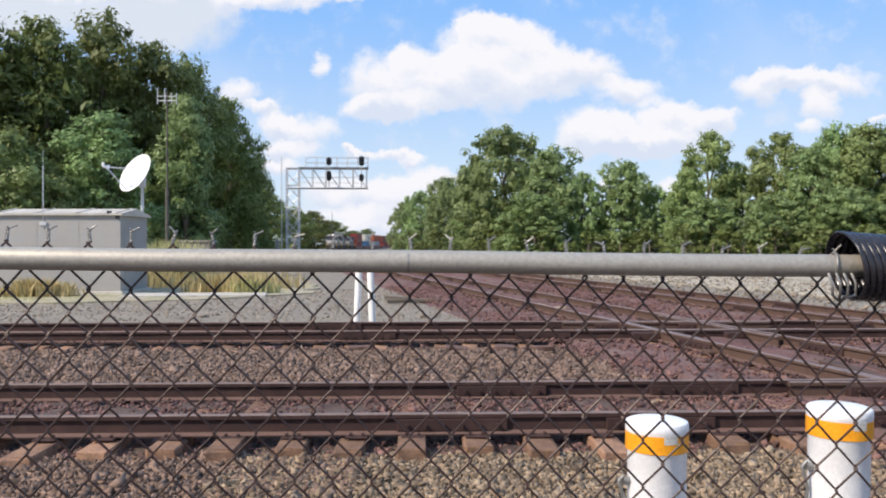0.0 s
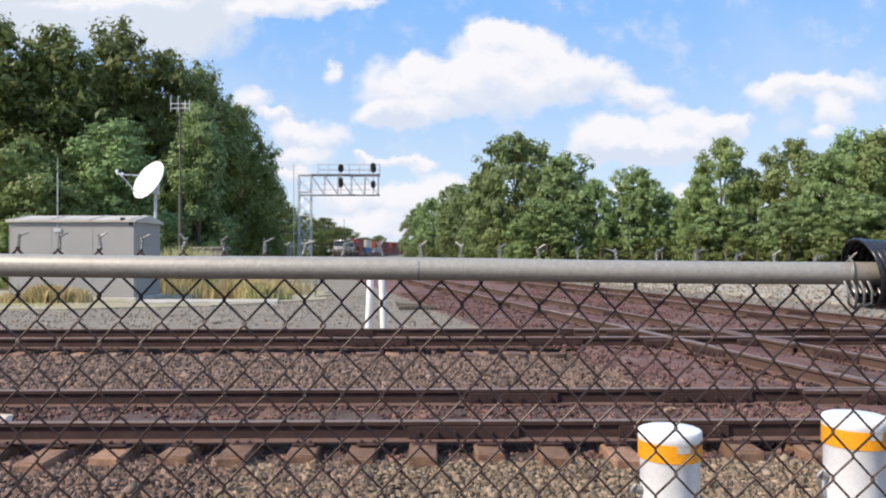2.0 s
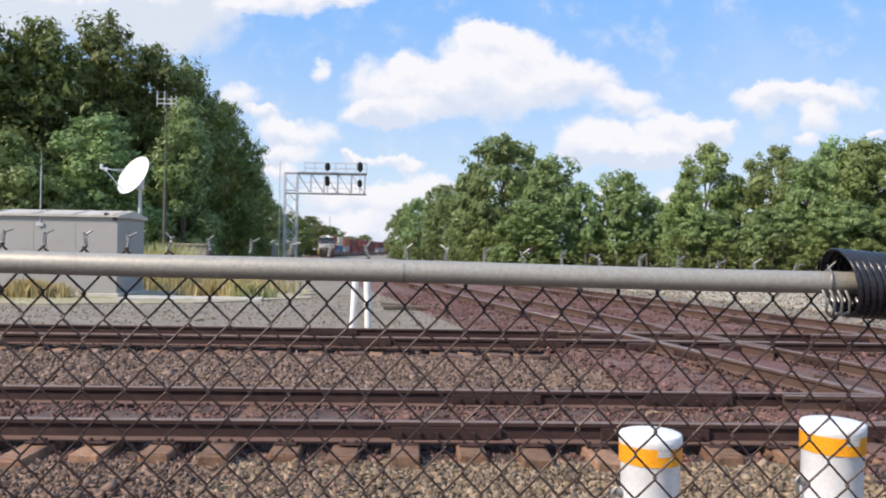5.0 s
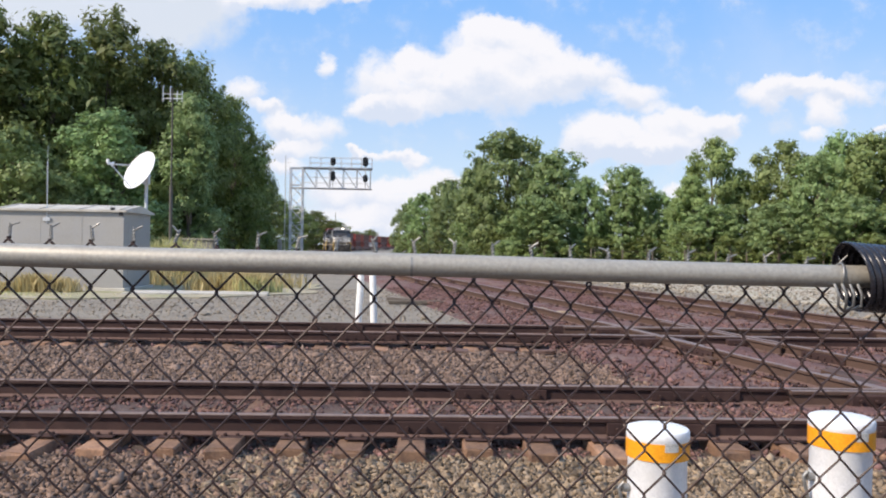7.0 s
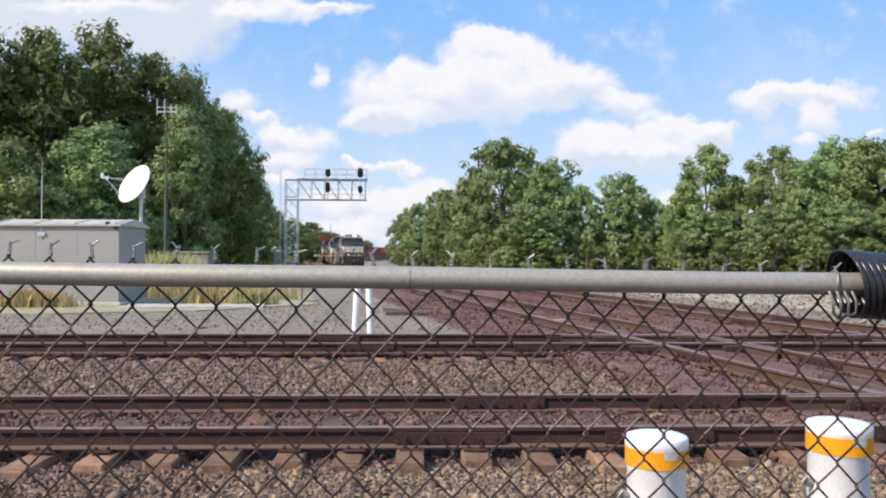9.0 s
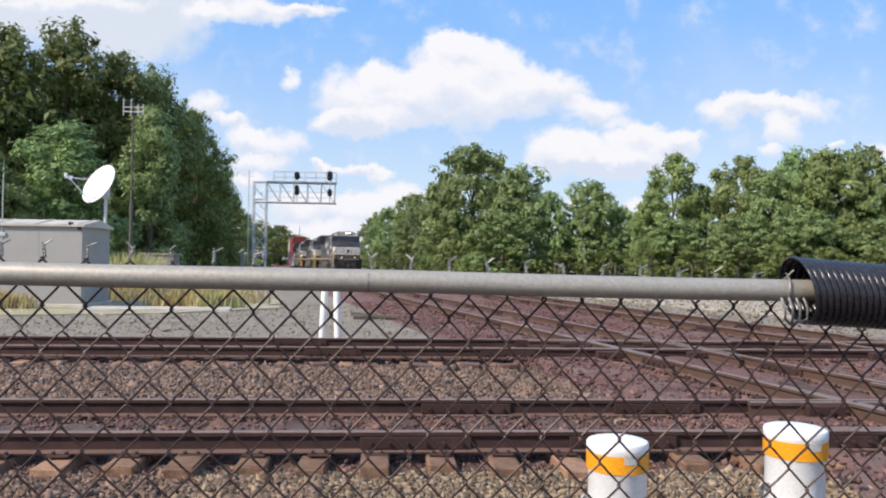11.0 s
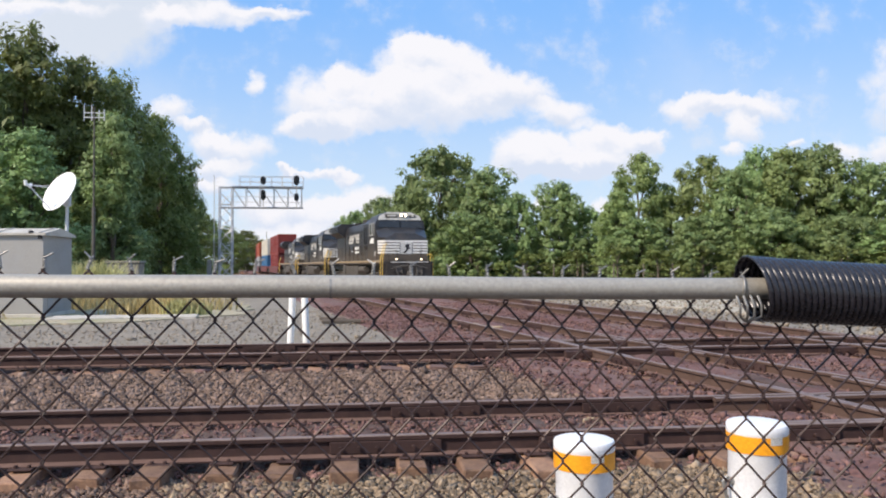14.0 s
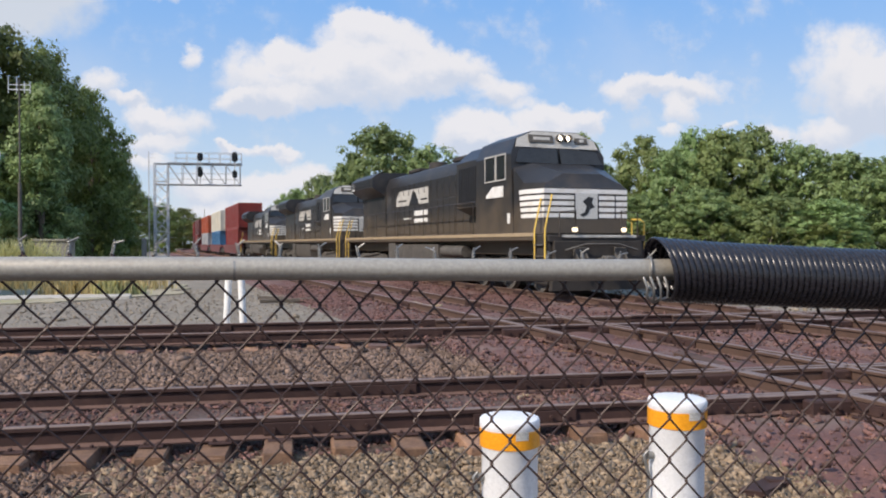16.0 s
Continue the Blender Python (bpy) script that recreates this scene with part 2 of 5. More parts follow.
TIE = material("old_oak_tie", (.150, .074, .048), (.33, .188, .112), 5, 55, .9, 0, .7, .010, spread=.42, c=(.085, .052, .040), stain=4)
BALLAST = material("ballast_bed", (.064, .043, .033), (.125, .088, .067), 2.0, 34, .95, 0, 1.0, .03, c=(.16, .10, .075), stain=.5)
RUSTBALLAST = material("rust_stained_ballast", (.088, .040, .035), (.205, .101, .086), 1.6, 22, .95, 0, 1.0, .03, c=(.17, .13, .11), stain=.4)
MIDSTONE = material("grey_crushed_stone", (.104, .065, .050), (.238, .164, .124), 9, 60, .93, 0, .5, .006, spread=.6, island=True)
PALESTONE = material("pale_crushed_stone", (.170, .138, .100), (.315, .262, .200), 9, 60, .93, 0, .5, .006, spread=.5, island=True)
STONE = material("crushed_limestone", (.128, .088, .056), (.298, .222, .148), 9, 60, .93, 0, .5, .006, spread=.6, island=True)
DARKSTONE = material("dirty_crushed_stone", (.098, .060, .044), (.215, .142, .103), 9, 60, .93, 0, .5, .006, spread=.65, island=True)
RUSTSTONE = material("rusty_crushed_stone", (.097, .048, .041), (.197, .106, .091), 9, 60, .93, 0, .5, .006, spread=.6, island=True)
GROUND = material("grey_gravel_ground", (.178, .150, .118), (.315, .276, .220), .8, 15, .95, 0, 1.0, .05, c=(.25, .22, .17), stain=.22)
PALE = material("pale_limestone_lot", (.28, .245, .19), (.56, .495, .39), 1.6, 9, .95, 0, 1.0, .08, c=(.27, .265, .17), stain=.45)
OLDCONCRETE = material("old_concrete", (.19, .175, .145), (.30, .28, .235), 2, 40, .9, 0, .3, .005, c=(.14, .13, .10), stain=1.5)
CONCRETE = material("concrete", (.42, .39, .34), (.55, .52, .46), 2, 40, .9, 0, .3, .005, c=(.33, .30, .26), stain=1.5)
SOIL = material("dry_soil", (.30, .26, .18), (.42, .37, .26), 1.2, 14, .95, 0, .8, .03, c=(.22, .24, .10), stain=.5)
SHED = material("pale_painted_steel", (.30, .292, .275), (.355, .347, .328), 1.2, 30, .6, .1, .05, .002, c=(.33, .33, .33), stain=1.4)
SHEDROOF = material("weathered_roof_sheet", (.46, .43, .38), (.56, .53, .47), 1.2, 30, .7, .1, .1, .003, c=(.36, .33, .29), stain=1.0)
STEEL = material("galvanised_truss", (.48, .50, .52), (.60, .62, .64), 2, 40, .5, .4, .05, .002)
DARKSTEEL = material("black_enamel", (.012, .012, .014), (.025, .025, .028), 3, 40, .45, .1, .05, .002)
DISHWHITE = material("white_dish_paint", (.83, .83, .83), (.88, .88, .88), 3, 30, .45, 0, .02, .002)
BARK = material("bark", (.09, .07, .055), (.17, .14, .11), 4, 26, .95, 0, .9, .03)
LEAF = leaf_material("broad_leaves", (.180, .258, .102), (.270, .368, .146))
# the left wood's and the bushes' shade is put into this darker leaf colour
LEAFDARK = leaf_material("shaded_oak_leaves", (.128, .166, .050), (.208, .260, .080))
LEAFPALE = leaf_material("pale_leaves", (.185, .245, .085), (.265, .335, .125))
STRAW = leaf_material("dry_weeds", (.50, .42, .19), (.64, .55, .29), .3)
GRASS = leaf_material("green_weeds", (.41, .41, .18), (.56, .54, .28), .25)
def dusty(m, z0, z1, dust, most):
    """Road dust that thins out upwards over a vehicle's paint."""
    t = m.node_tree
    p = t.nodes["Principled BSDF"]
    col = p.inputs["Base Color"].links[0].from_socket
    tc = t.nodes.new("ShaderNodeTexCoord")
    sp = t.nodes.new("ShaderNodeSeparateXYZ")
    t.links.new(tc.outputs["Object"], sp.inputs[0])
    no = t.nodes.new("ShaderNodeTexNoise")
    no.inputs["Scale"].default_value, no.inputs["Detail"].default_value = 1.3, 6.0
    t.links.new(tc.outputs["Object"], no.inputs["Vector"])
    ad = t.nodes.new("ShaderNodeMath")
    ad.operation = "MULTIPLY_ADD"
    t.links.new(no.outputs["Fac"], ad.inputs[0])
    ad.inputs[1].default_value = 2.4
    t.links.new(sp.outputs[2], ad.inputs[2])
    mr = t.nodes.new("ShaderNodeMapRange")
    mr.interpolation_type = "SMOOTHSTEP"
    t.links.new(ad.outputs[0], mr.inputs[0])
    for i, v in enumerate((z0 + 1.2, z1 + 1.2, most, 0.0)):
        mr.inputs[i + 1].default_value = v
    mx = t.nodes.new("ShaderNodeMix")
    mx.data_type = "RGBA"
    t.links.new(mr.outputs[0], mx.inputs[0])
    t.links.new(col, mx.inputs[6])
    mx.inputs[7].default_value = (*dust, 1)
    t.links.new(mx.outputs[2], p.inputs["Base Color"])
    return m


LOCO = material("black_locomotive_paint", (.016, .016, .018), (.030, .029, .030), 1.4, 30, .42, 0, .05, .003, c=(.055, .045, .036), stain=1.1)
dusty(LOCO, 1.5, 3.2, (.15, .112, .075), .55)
UNDER = material("grimy_running_gear", (.055, .050, .045), (.13, .12, .105), 3, 30, .8, .1, .3, .006)
CHASSISDARK = material("dark_underframe", (.02, .018, .016), (.05, .042, .036), 3, 30, .8, .1, .3, .006)
STRIPE = material("white_locomotive_paint", (.72, .71, .66), (.82, .81, .77), 3, 30, .5, 0, .03, .002, c=(.60, .57, .50), stain=2.5)
BROW = material("dusty_white_paint", (.40, .385, .35), (.56, .545, .50), 3, 30, .55, 0, .03, .002, c=(.25, .235, .21), stain=2.5)
YELLOW = material("yellow_handrail_paint", (.60, .38, .06), (.74, .50, .10), 6, 40, .5, 0, .03, .002)
SILL = material("dusty_sill", (.30, .22, .14), (.42, .32, .20), 3, 40, .7, 0, .05, .002)
CABGLASS = material("dark_cab_glass", (.015, .018, .022), (.03, .035, .04), 3, 30, .15, 0, 0)
LAMP = glow("lit_headlight", (1.0, .92, .78), 6.0)
DITCH = glow("lit_ditch_light", (1.0, .86, .62), 1.3)
SIGNAL_GLASS = material("unlit_lens", (.05, .055, .06), (.10, .11, .12), 9, 60, .2, 0, 0)
PAPER = material("scrap", (.55, .38, .22), (.75, .70, .60), 18, 80, .8, 0, .05, .002)


def container_paint(name, col):
    d = tuple(v * .72 for v in col)
    return material(name, d, col, 1.2, 30, .55, 0, .05, .003, c=tuple(v * .5 + .05 for v in col), stain=.8)


RED = container_paint("red_container_paint", (.26, .035, .026))
BROWNRED = container_paint("brown_red_container_paint", (.15, .034, .028))
ORANGERED = container_paint("orange_container_paint", (.42, .085, .03))
CREAM = container_paint("cream_container_paint", (.70, .66, .55))
BLUE = container_paint("blue_container_paint", (.04, .17, .33))
GREY = container_paint("grey_container_paint", (.40, .41, .42))


# ---- mesh code ----
class Shape:
    """Gathers the faces of one mesh."""

    def __init__(self):
        self.v, self.f, self.m, self.slot = [], [], [], 0

    def add(self, verts, faces, at=None):
        n = len(self.v)
        self.v += [tuple(at @ Vector(p)) for p in verts] if at else [tuple(p) for p in verts]
        self.f += [tuple(n + i for i in f) for f in faces]
        self.m += [self.slot] * len(faces)
        return self

    def box(self, x0, x1, y0, y1, z0, z1, c=0.0, at=None):
        """A box with chamfered edges."""
        lo, hi = (x0, y0, z0), (x1, y1, z1)
        if c <= 0:
            v = [(x, y, z) for x in (x0, x1) for y in (y0, y1) for z in (z0, z1)]
            return self.add(v, [(0, 1, 3, 2), (4, 6, 7, 5), (0, 4, 5, 1), (2, 3, 7, 6), (0, 2, 6, 4), (1, 5, 7, 3)], at)
        v, idx = [], {}
        for s in [(i, j, k) for i in (0, 1) for j in (0, 1) for k in (0, 1)]:
            for a in range(3):
                p = [(lo, hi)[s[k]][k] if k == a else (lo[k] + c if s[k] == 0 else hi[k] - c) for k in range(3)]
                idx[s, a] = len(v)
                v.append(tuple(p))
        f = []
        for a in range(3):
            b, d = (a + 1) % 3, (a + 2) % 3
            for s in (0, 1):
                ring = []
                for q, r in ((0, 0), (1, 0), (1, 1), (0, 1)):
                    k = [0, 0, 0]
                    k[a], k[b], k[d] = s, q, r
                    ring.append(idx[tuple(k), a])
                f.append(tuple(ring if s else ring[::-1]))
            for s in (0, 1):
                for r in (0, 1):
                    k0, k1 = [0, 0, 0], [0, 0, 0]
                    k0[a], k1[a] = s, s
                    k0[b], k1[b] = r, r
                    k1[d] = 1
                    quad = (idx[tuple(k0), a], idx[tuple(k0), b], idx[tuple(k1), b], idx[tuple(k1), a])
                    f.append(quad if s == r else quad[::-1])
        for s in [(i, j, k) for i in (0, 1) for j in (0, 1) for k in (0, 1)]:
            tri = (idx[s, 0], idx[s, 1], idx[s, 2])
            f.append(tri if sum(s) % 2 else tri[::-1])
        return self.add(v, f, at)

    def prism(self, outline, y0, y1, axis="y", at=None):
        """An outline (x, z) drawn out along y, or (y, z) along x, or (x, y) along z."""
        def p(a, b, h):
            return (a, h, b) if axis == "y" else (h, a, b) if axis == "x" else (a, b, h)
        n = len(outline)
        v = [p(a, b, y0) for a, b in outline] + [p(a, b, y1) for a, b in outline]
        f = [tuple(range(n)), tuple(range(2 * n - 1, n - 1, -1))] + [(i, i + n, (i + 1) % n + n, (i + 1) % n) for i in range(n)]
        return self.add(v, f, at)

    def tube(self, points, r, n=8, caps=True, at=None):
        """A round bar along points; r one radius or one for each point."""
        pts = [Vector(p) for p in points]
        rs = r if isinstance(r, (list, tuple)) else [r] * len(pts)
        v, f, side = [], [], None
        for i, p in enumerate(pts):
            way = (pts[min(i + 1, len(pts) - 1)] - pts[max(i - 1, 0)]).normalized()
            if side is None:
                side = way.cross(Vector((0, 0, 1)) if abs(way.z) < 0.9 else Vector((1, 0, 0)))
            side = (side - way * side.dot(way)).normalized()
            up = way.cross(side)
            for k in range(n):
                a = 2 * math.pi * k / n
                v.append(p + (side * math.cos(a) + up * math.sin(a)) * rs[i])
        for i in range(len(pts) - 1):
            for k in range(n):
                f.append((i * n + k, i * n + (k + 1) % n, (i + 1) * n + (k + 1) % n, (i + 1) * n + k))
        if caps:
            f += [tuple(range(n - 1, -1, -1)), tuple(range((len(pts) - 1) * n, len(pts) * n))]
        return self.add(v, f, at)

    def lathe(self, profile, n=32, at=None):
        """A profile of (radius, z) turned about z."""
        v = [(r * math.cos(2 * math.pi * k / n), r * math.sin(2 * math.pi * k / n), z) for r, z in profile for k in range(n)]
        f = [(i * n + k, i * n + (k + 1) % n, (i + 1) * n + (k + 1) % n, (i + 1) * n + k) for i in range(len(profile) - 1) for k in range(n)]
        return self.add(v, f, at)

    def mesh(self, name, materials, smooth=None, mend=True):
        me = bpy.data.meshes.new(name)
        me.from_pydata(self.v, [], self.f)
        for m in materials if isinstance(materials, (list, tuple)) else [materials]:
            me.materials.append(m)
        me.polygons.foreach_set("material_index", self.m)
        if mend:
            bm = bmesh.new()
            bm.from_mesh(me)
            bmesh.ops.recalc_face_normals(bm, faces=bm.faces)
            bm.to_mesh(me)
            bm.free()
        if smooth:
            me.shade_smooth()
            me.set_sharp_from_angle(angle=radians(smooth))
        return me


def part(name, shape, materials, parent=None, label="", smooth=None, at=None, mend=True):
    ob = new(name, shape.mesh(name, materials, smooth, mend) if isinstance(shape, Shape) else shape)
    if parent:
        ob.parent = parent
    if at:
        ob.matrix_basis = at
    return tagged(ob, label)


def thing(name, label, category, at=None, group="", kind=""):
    ob = tagged(new(name), label, category, group, kind)
    ob.empty_display_size = 0.2
    if at:
        ob.matrix_basis = at
    return ob


def fast_mesh(name, verts, faces, mat, smooth=False):
    """A mesh from arrays of corners and of equal faces."""
    me = bpy.data.meshes.new(name)
    n, k = faces.shape
    me.vertices.add(len(verts))
    me.vertices.foreach_set("co", np.ascontiguousarray(verts, dtype=np.float32).ravel())
    me.loops.add(n * k)
    me.loops.foreach_set("vertex_index", np.ascontiguousarray(faces, dtype=np.int32).ravel())
    me.polygons.add(n)
    me.polygons.foreach_set("loop_start", np.arange(0, n * k, k, dtype=np.int32))
    me.update(calc_edges=True)
    me.validate()
    me.materials.append(mat)
    return me


# ---- the plan ----
RAIL_TOP, BED = 0.17, -0.095
YAW = 2.0                      # the crossing line's bearing
TRACK_A = pose(0, 7.27, 0, 0, 0, YAW)
TRACK_B = pose(0, 13.60, 0, 0, 0, YAW)
WAY = Vector((-0.2108, 0.9775, 0)).normalized()   # the main line's bearing, away from the fence
MAIN = Vector((7.0, 22.0, 0))                    # a point on the far main track
NEAR = Vector((2.3, 22.0, 0))                   # a point on the near main track
STRAIGHT, BEND = 131.0, 620.0                    # where its curve begins, and the radius


def line(s, start=MAIN):
    """Place and bearing on a main track, s metres away from its point abreast of the crossing."""
    if s <= STRAIGHT:
        return start + WAY * s, WAY
    p, a = start + WAY * STRAIGHT, (s - STRAIGHT) / BEND
    right = Vector((WAY.y, -WAY.x, 0))
    return p + WAY * BEND * math.sin(a) + right * BEND * (1 - math.cos(a)), WAY * math.cos(a) + right * math.sin(a)


# ---- ground ----
def ground():
    rings = [0, 4, 8, 14, 22, 34, 50, 80, 130, 220, 400, 800, 1600, 3200]
    s = Shape()
    n = 48
    v = [(0, 10, -0.1)]
    for r in rings[1:]:
        for k in range(n):
            a = 2 * math.pi * k / n
            x, y = r * math.cos(a), 10 + r * math.sin(a)
            v.append((x, y, -0.1 + 0.025 * noise.noise((x * .3, y * .3, 0)) * min(1, max(0, r - 14) / 12)))
    f = [(0, 1 + k, 1 + (k + 1) % n) for k in range(n)]
    for i in range(len(rings) - 2):
        b = 1 + i * n
        f += [(b + k, b + n + k, b + n + (k + 1) % n, b + (k + 1) % n) for k in range(n)]
    s.add(v, f)
    tagged(part("ground", s, GROUND, smooth=60), "grey gravel and cinder ground around the railway", "ground", kind="structure")


def sheet(name, pts, mat, z, label, wob=0.35):
    """A flat patch of ground with an uneven rim."""
    out = []
    for i, p in enumerate(pts):
        a, b = Vector(p), Vector(pts[(i + 1) % len(pts)])
        for k in range(10):
            q = a.lerp(b, k / 10)
            w = wob * noise.noise((q.x * .9, q.y * .9, 3.3))
            out.append((q.x + w, q.y + w * .8))
    s = Shape()
    n = len(out)
    cx, cy = sum(p[0] for p in out) / n, sum(p[1] for p in out) / n
    s.add([(cx, cy, z)] + [(x, y, z) for x, y in out] + [(x, y, z - .2) for x, y in out],
          [(0, 1 + k, 1 + (k + 1) % n) for k in range(n)] + [(1 + k, 1 + n + k, 1 + n + (k + 1) % n, 1 + (k + 1) % n) for k in range(n)])
    return tagged(part(name, s, mat), label, "ground", kind="structure")


ground()
sheet("gravel_lot", [(13.6, 20), (16.0, 8), (40, 10), (60, 52), (1.0, 70), (5.6, 49)], PALE, -0.055, "pale crushed limestone lot beside the tracks", .3)
sheet("grass_patch", [(-22, 21.5), (-11.5, 22.3), (-7.2, 23.8), (-4.5, 27), (-5.5, 33), (-24, 33)], SOIL, -0.06, "dry soil with thin grass around the shelter", .6)
sheet("concrete_pad", [(-10.0, 24.6), (-5.6, 25.3), (-5.9, 26.7), (-10.3, 26.2)], CONCRETE, -0.02, "cracked pale concrete pad beside the shelter", .15)
sheet("dirt_patch", [(2.4, 8.5), (7.5, 8.8), (7.5, 12.6), (2.0, 12.4), (1.7, 10.4)], RUSTBALLAST, BED + .006, "rust-brown dirt between the crossing tracks", .4)
sheet("track_shoulder", [(-40, -14), (40, -14), (40, 17.6), (5.6, 16.6), (-40, 14.6)], BALLAST, BED, "ballast bed under the two crossing tracks", .25)


def ballast_strip(start, half, mat, name, label):
    s = Shape()
    v, f = [], []
    stations = [-26 + 6 * i for i in range(66)]
    for d in stations:
        p, w = line(d, start)
        r = Vector((w.y, -w.x, 0))
        for o, z in ((-half - .9, -.16), (-half, -.045), (half, -.045), (half + .9, -.16)):
            q = p + r * (o + .15 * noise.noise((d * .7, o, 1)))
            v.append((q.x, q.y, z + .008))
    for i in range(len(stations) - 1):
        for k in range(3):
            f.append((4 * i + k, 4 * i + k + 1, 4 * i + k + 5, 4 * i + k + 4))
    s.add(v, f)
    return tagged(part(name, s, mat), label, "ballast", kind="structure")


ballast_strip(MAIN, 2.1, RUSTBALLAST, "ballast_main_far", "rust-stained ballast under the far main track")
ballast_strip(NEAR, 2.2, RUSTBALLAST, "ballast_main_near", "rust-stained ballast under the near main track")

# ---- tracks ----
HEAD = [(-.07, 0), (.07, 0), (.07, .012), (.012, .03), (.010, .125), (.036, .135), (.036, .165), (.028, .172), (-.028, .172), (-.036, .165), (-.036, .135), (-.010, .125), (-.012, .03), (-.07, .012)]


def rail_shape(stations):
    """A rail of flat-bottomed section through stations of (place, bearing)."""
    s = Shape()
    n = len(HEAD)
    v, f, mats = [], [], []
    for p, w in stations:
        r = Vector((w.y, -w.x, 0))
        v += [tuple(p + r * a + Vector((0, 0, b))) for a, b in HEAD]
    for i in range(len(stations) - 1):
        for k in range(n):
            f.append((i * n + k, i * n + (k + 1) % n, (i + 1) * n + (k + 1) % n, (i + 1) * n + k))
            # slot 2: the foot's tops, in their sunlit tone
            mats.append(1 if k in (6, 7, 8) else 2 if k in (2, 12) else 0)
    f += [tuple(range(n)), tuple(range(len(stations) * n - 1, (len(stations) - 1) * n - 1, -1))]
    s.add(v, f)
    s.m = mats + [0, 0]
    return s


def joint_bar():
    s = Shape()
    s.box(-.455, .455, -.043, -.020, .028, .128, .006)
    for k in range(6):
        x = -.37 + .148 * k
        s.tube([(x, -.043, .078), (x, -.070, .078)], .016, 6)
    return s


JOINT = joint_bar().mesh("joint_bar", RAIL)


def tie_meshes():
    out = []
    rnd = random.Random(5)
    for k in range(5):
        s = Shape()
        s.box(-.115, .115, -1.30 - rnd.uniform(0, .08), 1.30 + rnd.uniform(0, .08), -.17, rnd.uniform(-.006, .004), .014)
        s.v = [(x + rnd.uniform(-.008, .008), y + rnd.uniform(-.02, .02), z + rnd.uniform(-.006, .006)) for x, y, z in s.v]
        out.append(s.mesh("tie", TIE))
    return out


TIES = tie_meshes()


def plate_mesh():
    s = Shape()
    s.box(-.09, .09, -.16, .16, -.002, .012, .004)
    for x, y in ((-.05, -.095), (.05, .095), (.05, -.10), (-.05, .10)):
        s.box(x - .012, x + .012, y - .016, y + .016, .01, .034, .004)
    return s.mesh("tie_plate", RAIL)


PLATE = plate_mesh()


def cross_track(at, x0, x1, label, joints_near, joints_far, seed, sink=.006):
    t = thing("railway_track", label, "railway track", at)
    rnd = random.Random(seed)
    for y, joints in ((-.7525, joints_near), (.7525, joints_far)):
        st = [(Vector((x0 + (x1 - x0) * i / 16, y, 0)), Vector((1, 0, 0))) for i in range(17)]
        rail = part("rail", rail_shape(st), [RAIL, RAILTOP, RAILFOOT], t, "rusty steel rail with a worn head", smooth=40)
        for x in joints:
            for side in (0, 180):
                part("joint_bar", JOINT, None, rail, at=pose(x, y, 0, 0, 0, side))
    x, count = x0 + .3, 0
    while x < x1:
        skew = rnd.gauss(0, 1.2)
        part("tie", rnd.choice(TIES), None, t, at=pose(x, rnd.gauss(.12, .06), rnd.gauss(-sink, .008), 0, 0, skew))
        if -7 < x < 9:
            for y in (-.7525, .7525):
                part("tie_plate", PLATE, None, t, at=pose(x, y, .0, 0, 0, 0))
        x += .495 + rnd.gauss(0, .03)
    return t


cross_track(TRACK_A, -16, 22, "single track with rusty rails on worn timber ties", (0.05, 1.78, 3.55), (.62, 2.60, 4.2), 3)
cross_track(TRACK_B, -24, 26, "second track with rusty rails on half-buried timber ties", (-1.25, 1.6), (-1.9, 2.4), 4, .045)


def main_track(start, label, seed, s0=-22.0):
    t = thing("railway_track", label, "railway track")
    rnd = random.Random(seed)
    for o in (-.7525, .7525):
        st = []
        for i in range(70):
            p, w = line(s0 + 5.5 * i, start)
            st.append((p + Vector((w.y, -w.x, 0)) * o + Vector((0, 0, .006)), w))
        rail = part("rail", rail_shape(st), [RUSTRAIL, RUSTTOP, RAILFOOT], t, "rust-brown steel rail", smooth=40)
        for k in range(9):
            p, w = line(-15.2 + 4.1 * k + rnd.uniform(-.8, .8), start)
            p = p + Vector((w.y, -w.x, 0)) * o
            for side in (0, 180):
                part("joint_bar", JOINT, None, rail, at=pose(p.x, p.y, .006, 0, 0, math.degrees(math.atan2(w.y, w.x)) + side))
    far = Shape()
    for k in range(600):
        s = s0 + .51 * k + rnd.gauss(0, .02)
        p, w = line(s, start)
        m = Matrix.Translation(p) @ pose(0, 0, rnd.gauss(-.012, .006), 0, 0, math.degrees(math.atan2(w.y, w.x)) + rnd.gauss(0, .8))
        if k < 150:
            part("tie", rnd.choice(TIES), None, t, at=m)
            if 8 < k < 70:
                for o in (-.7525, .7525):
                    part("tie_plate", PLATE, None, t, at=m @ pose(0, o, .018))
        else:
            far.box(-.115, .115, -1.3, 1.3, -.17, 0, 0, m)
    tagged(part("distant_ties", far, TIE, t, "worn timber ties far along the line"), kind="stuff")
    return t


main_track(MAIN, "far main track with rusty rails curving into the distance", 7)
main_track(NEAR, "near main track with rusty rails crossing the other tracks", 8)


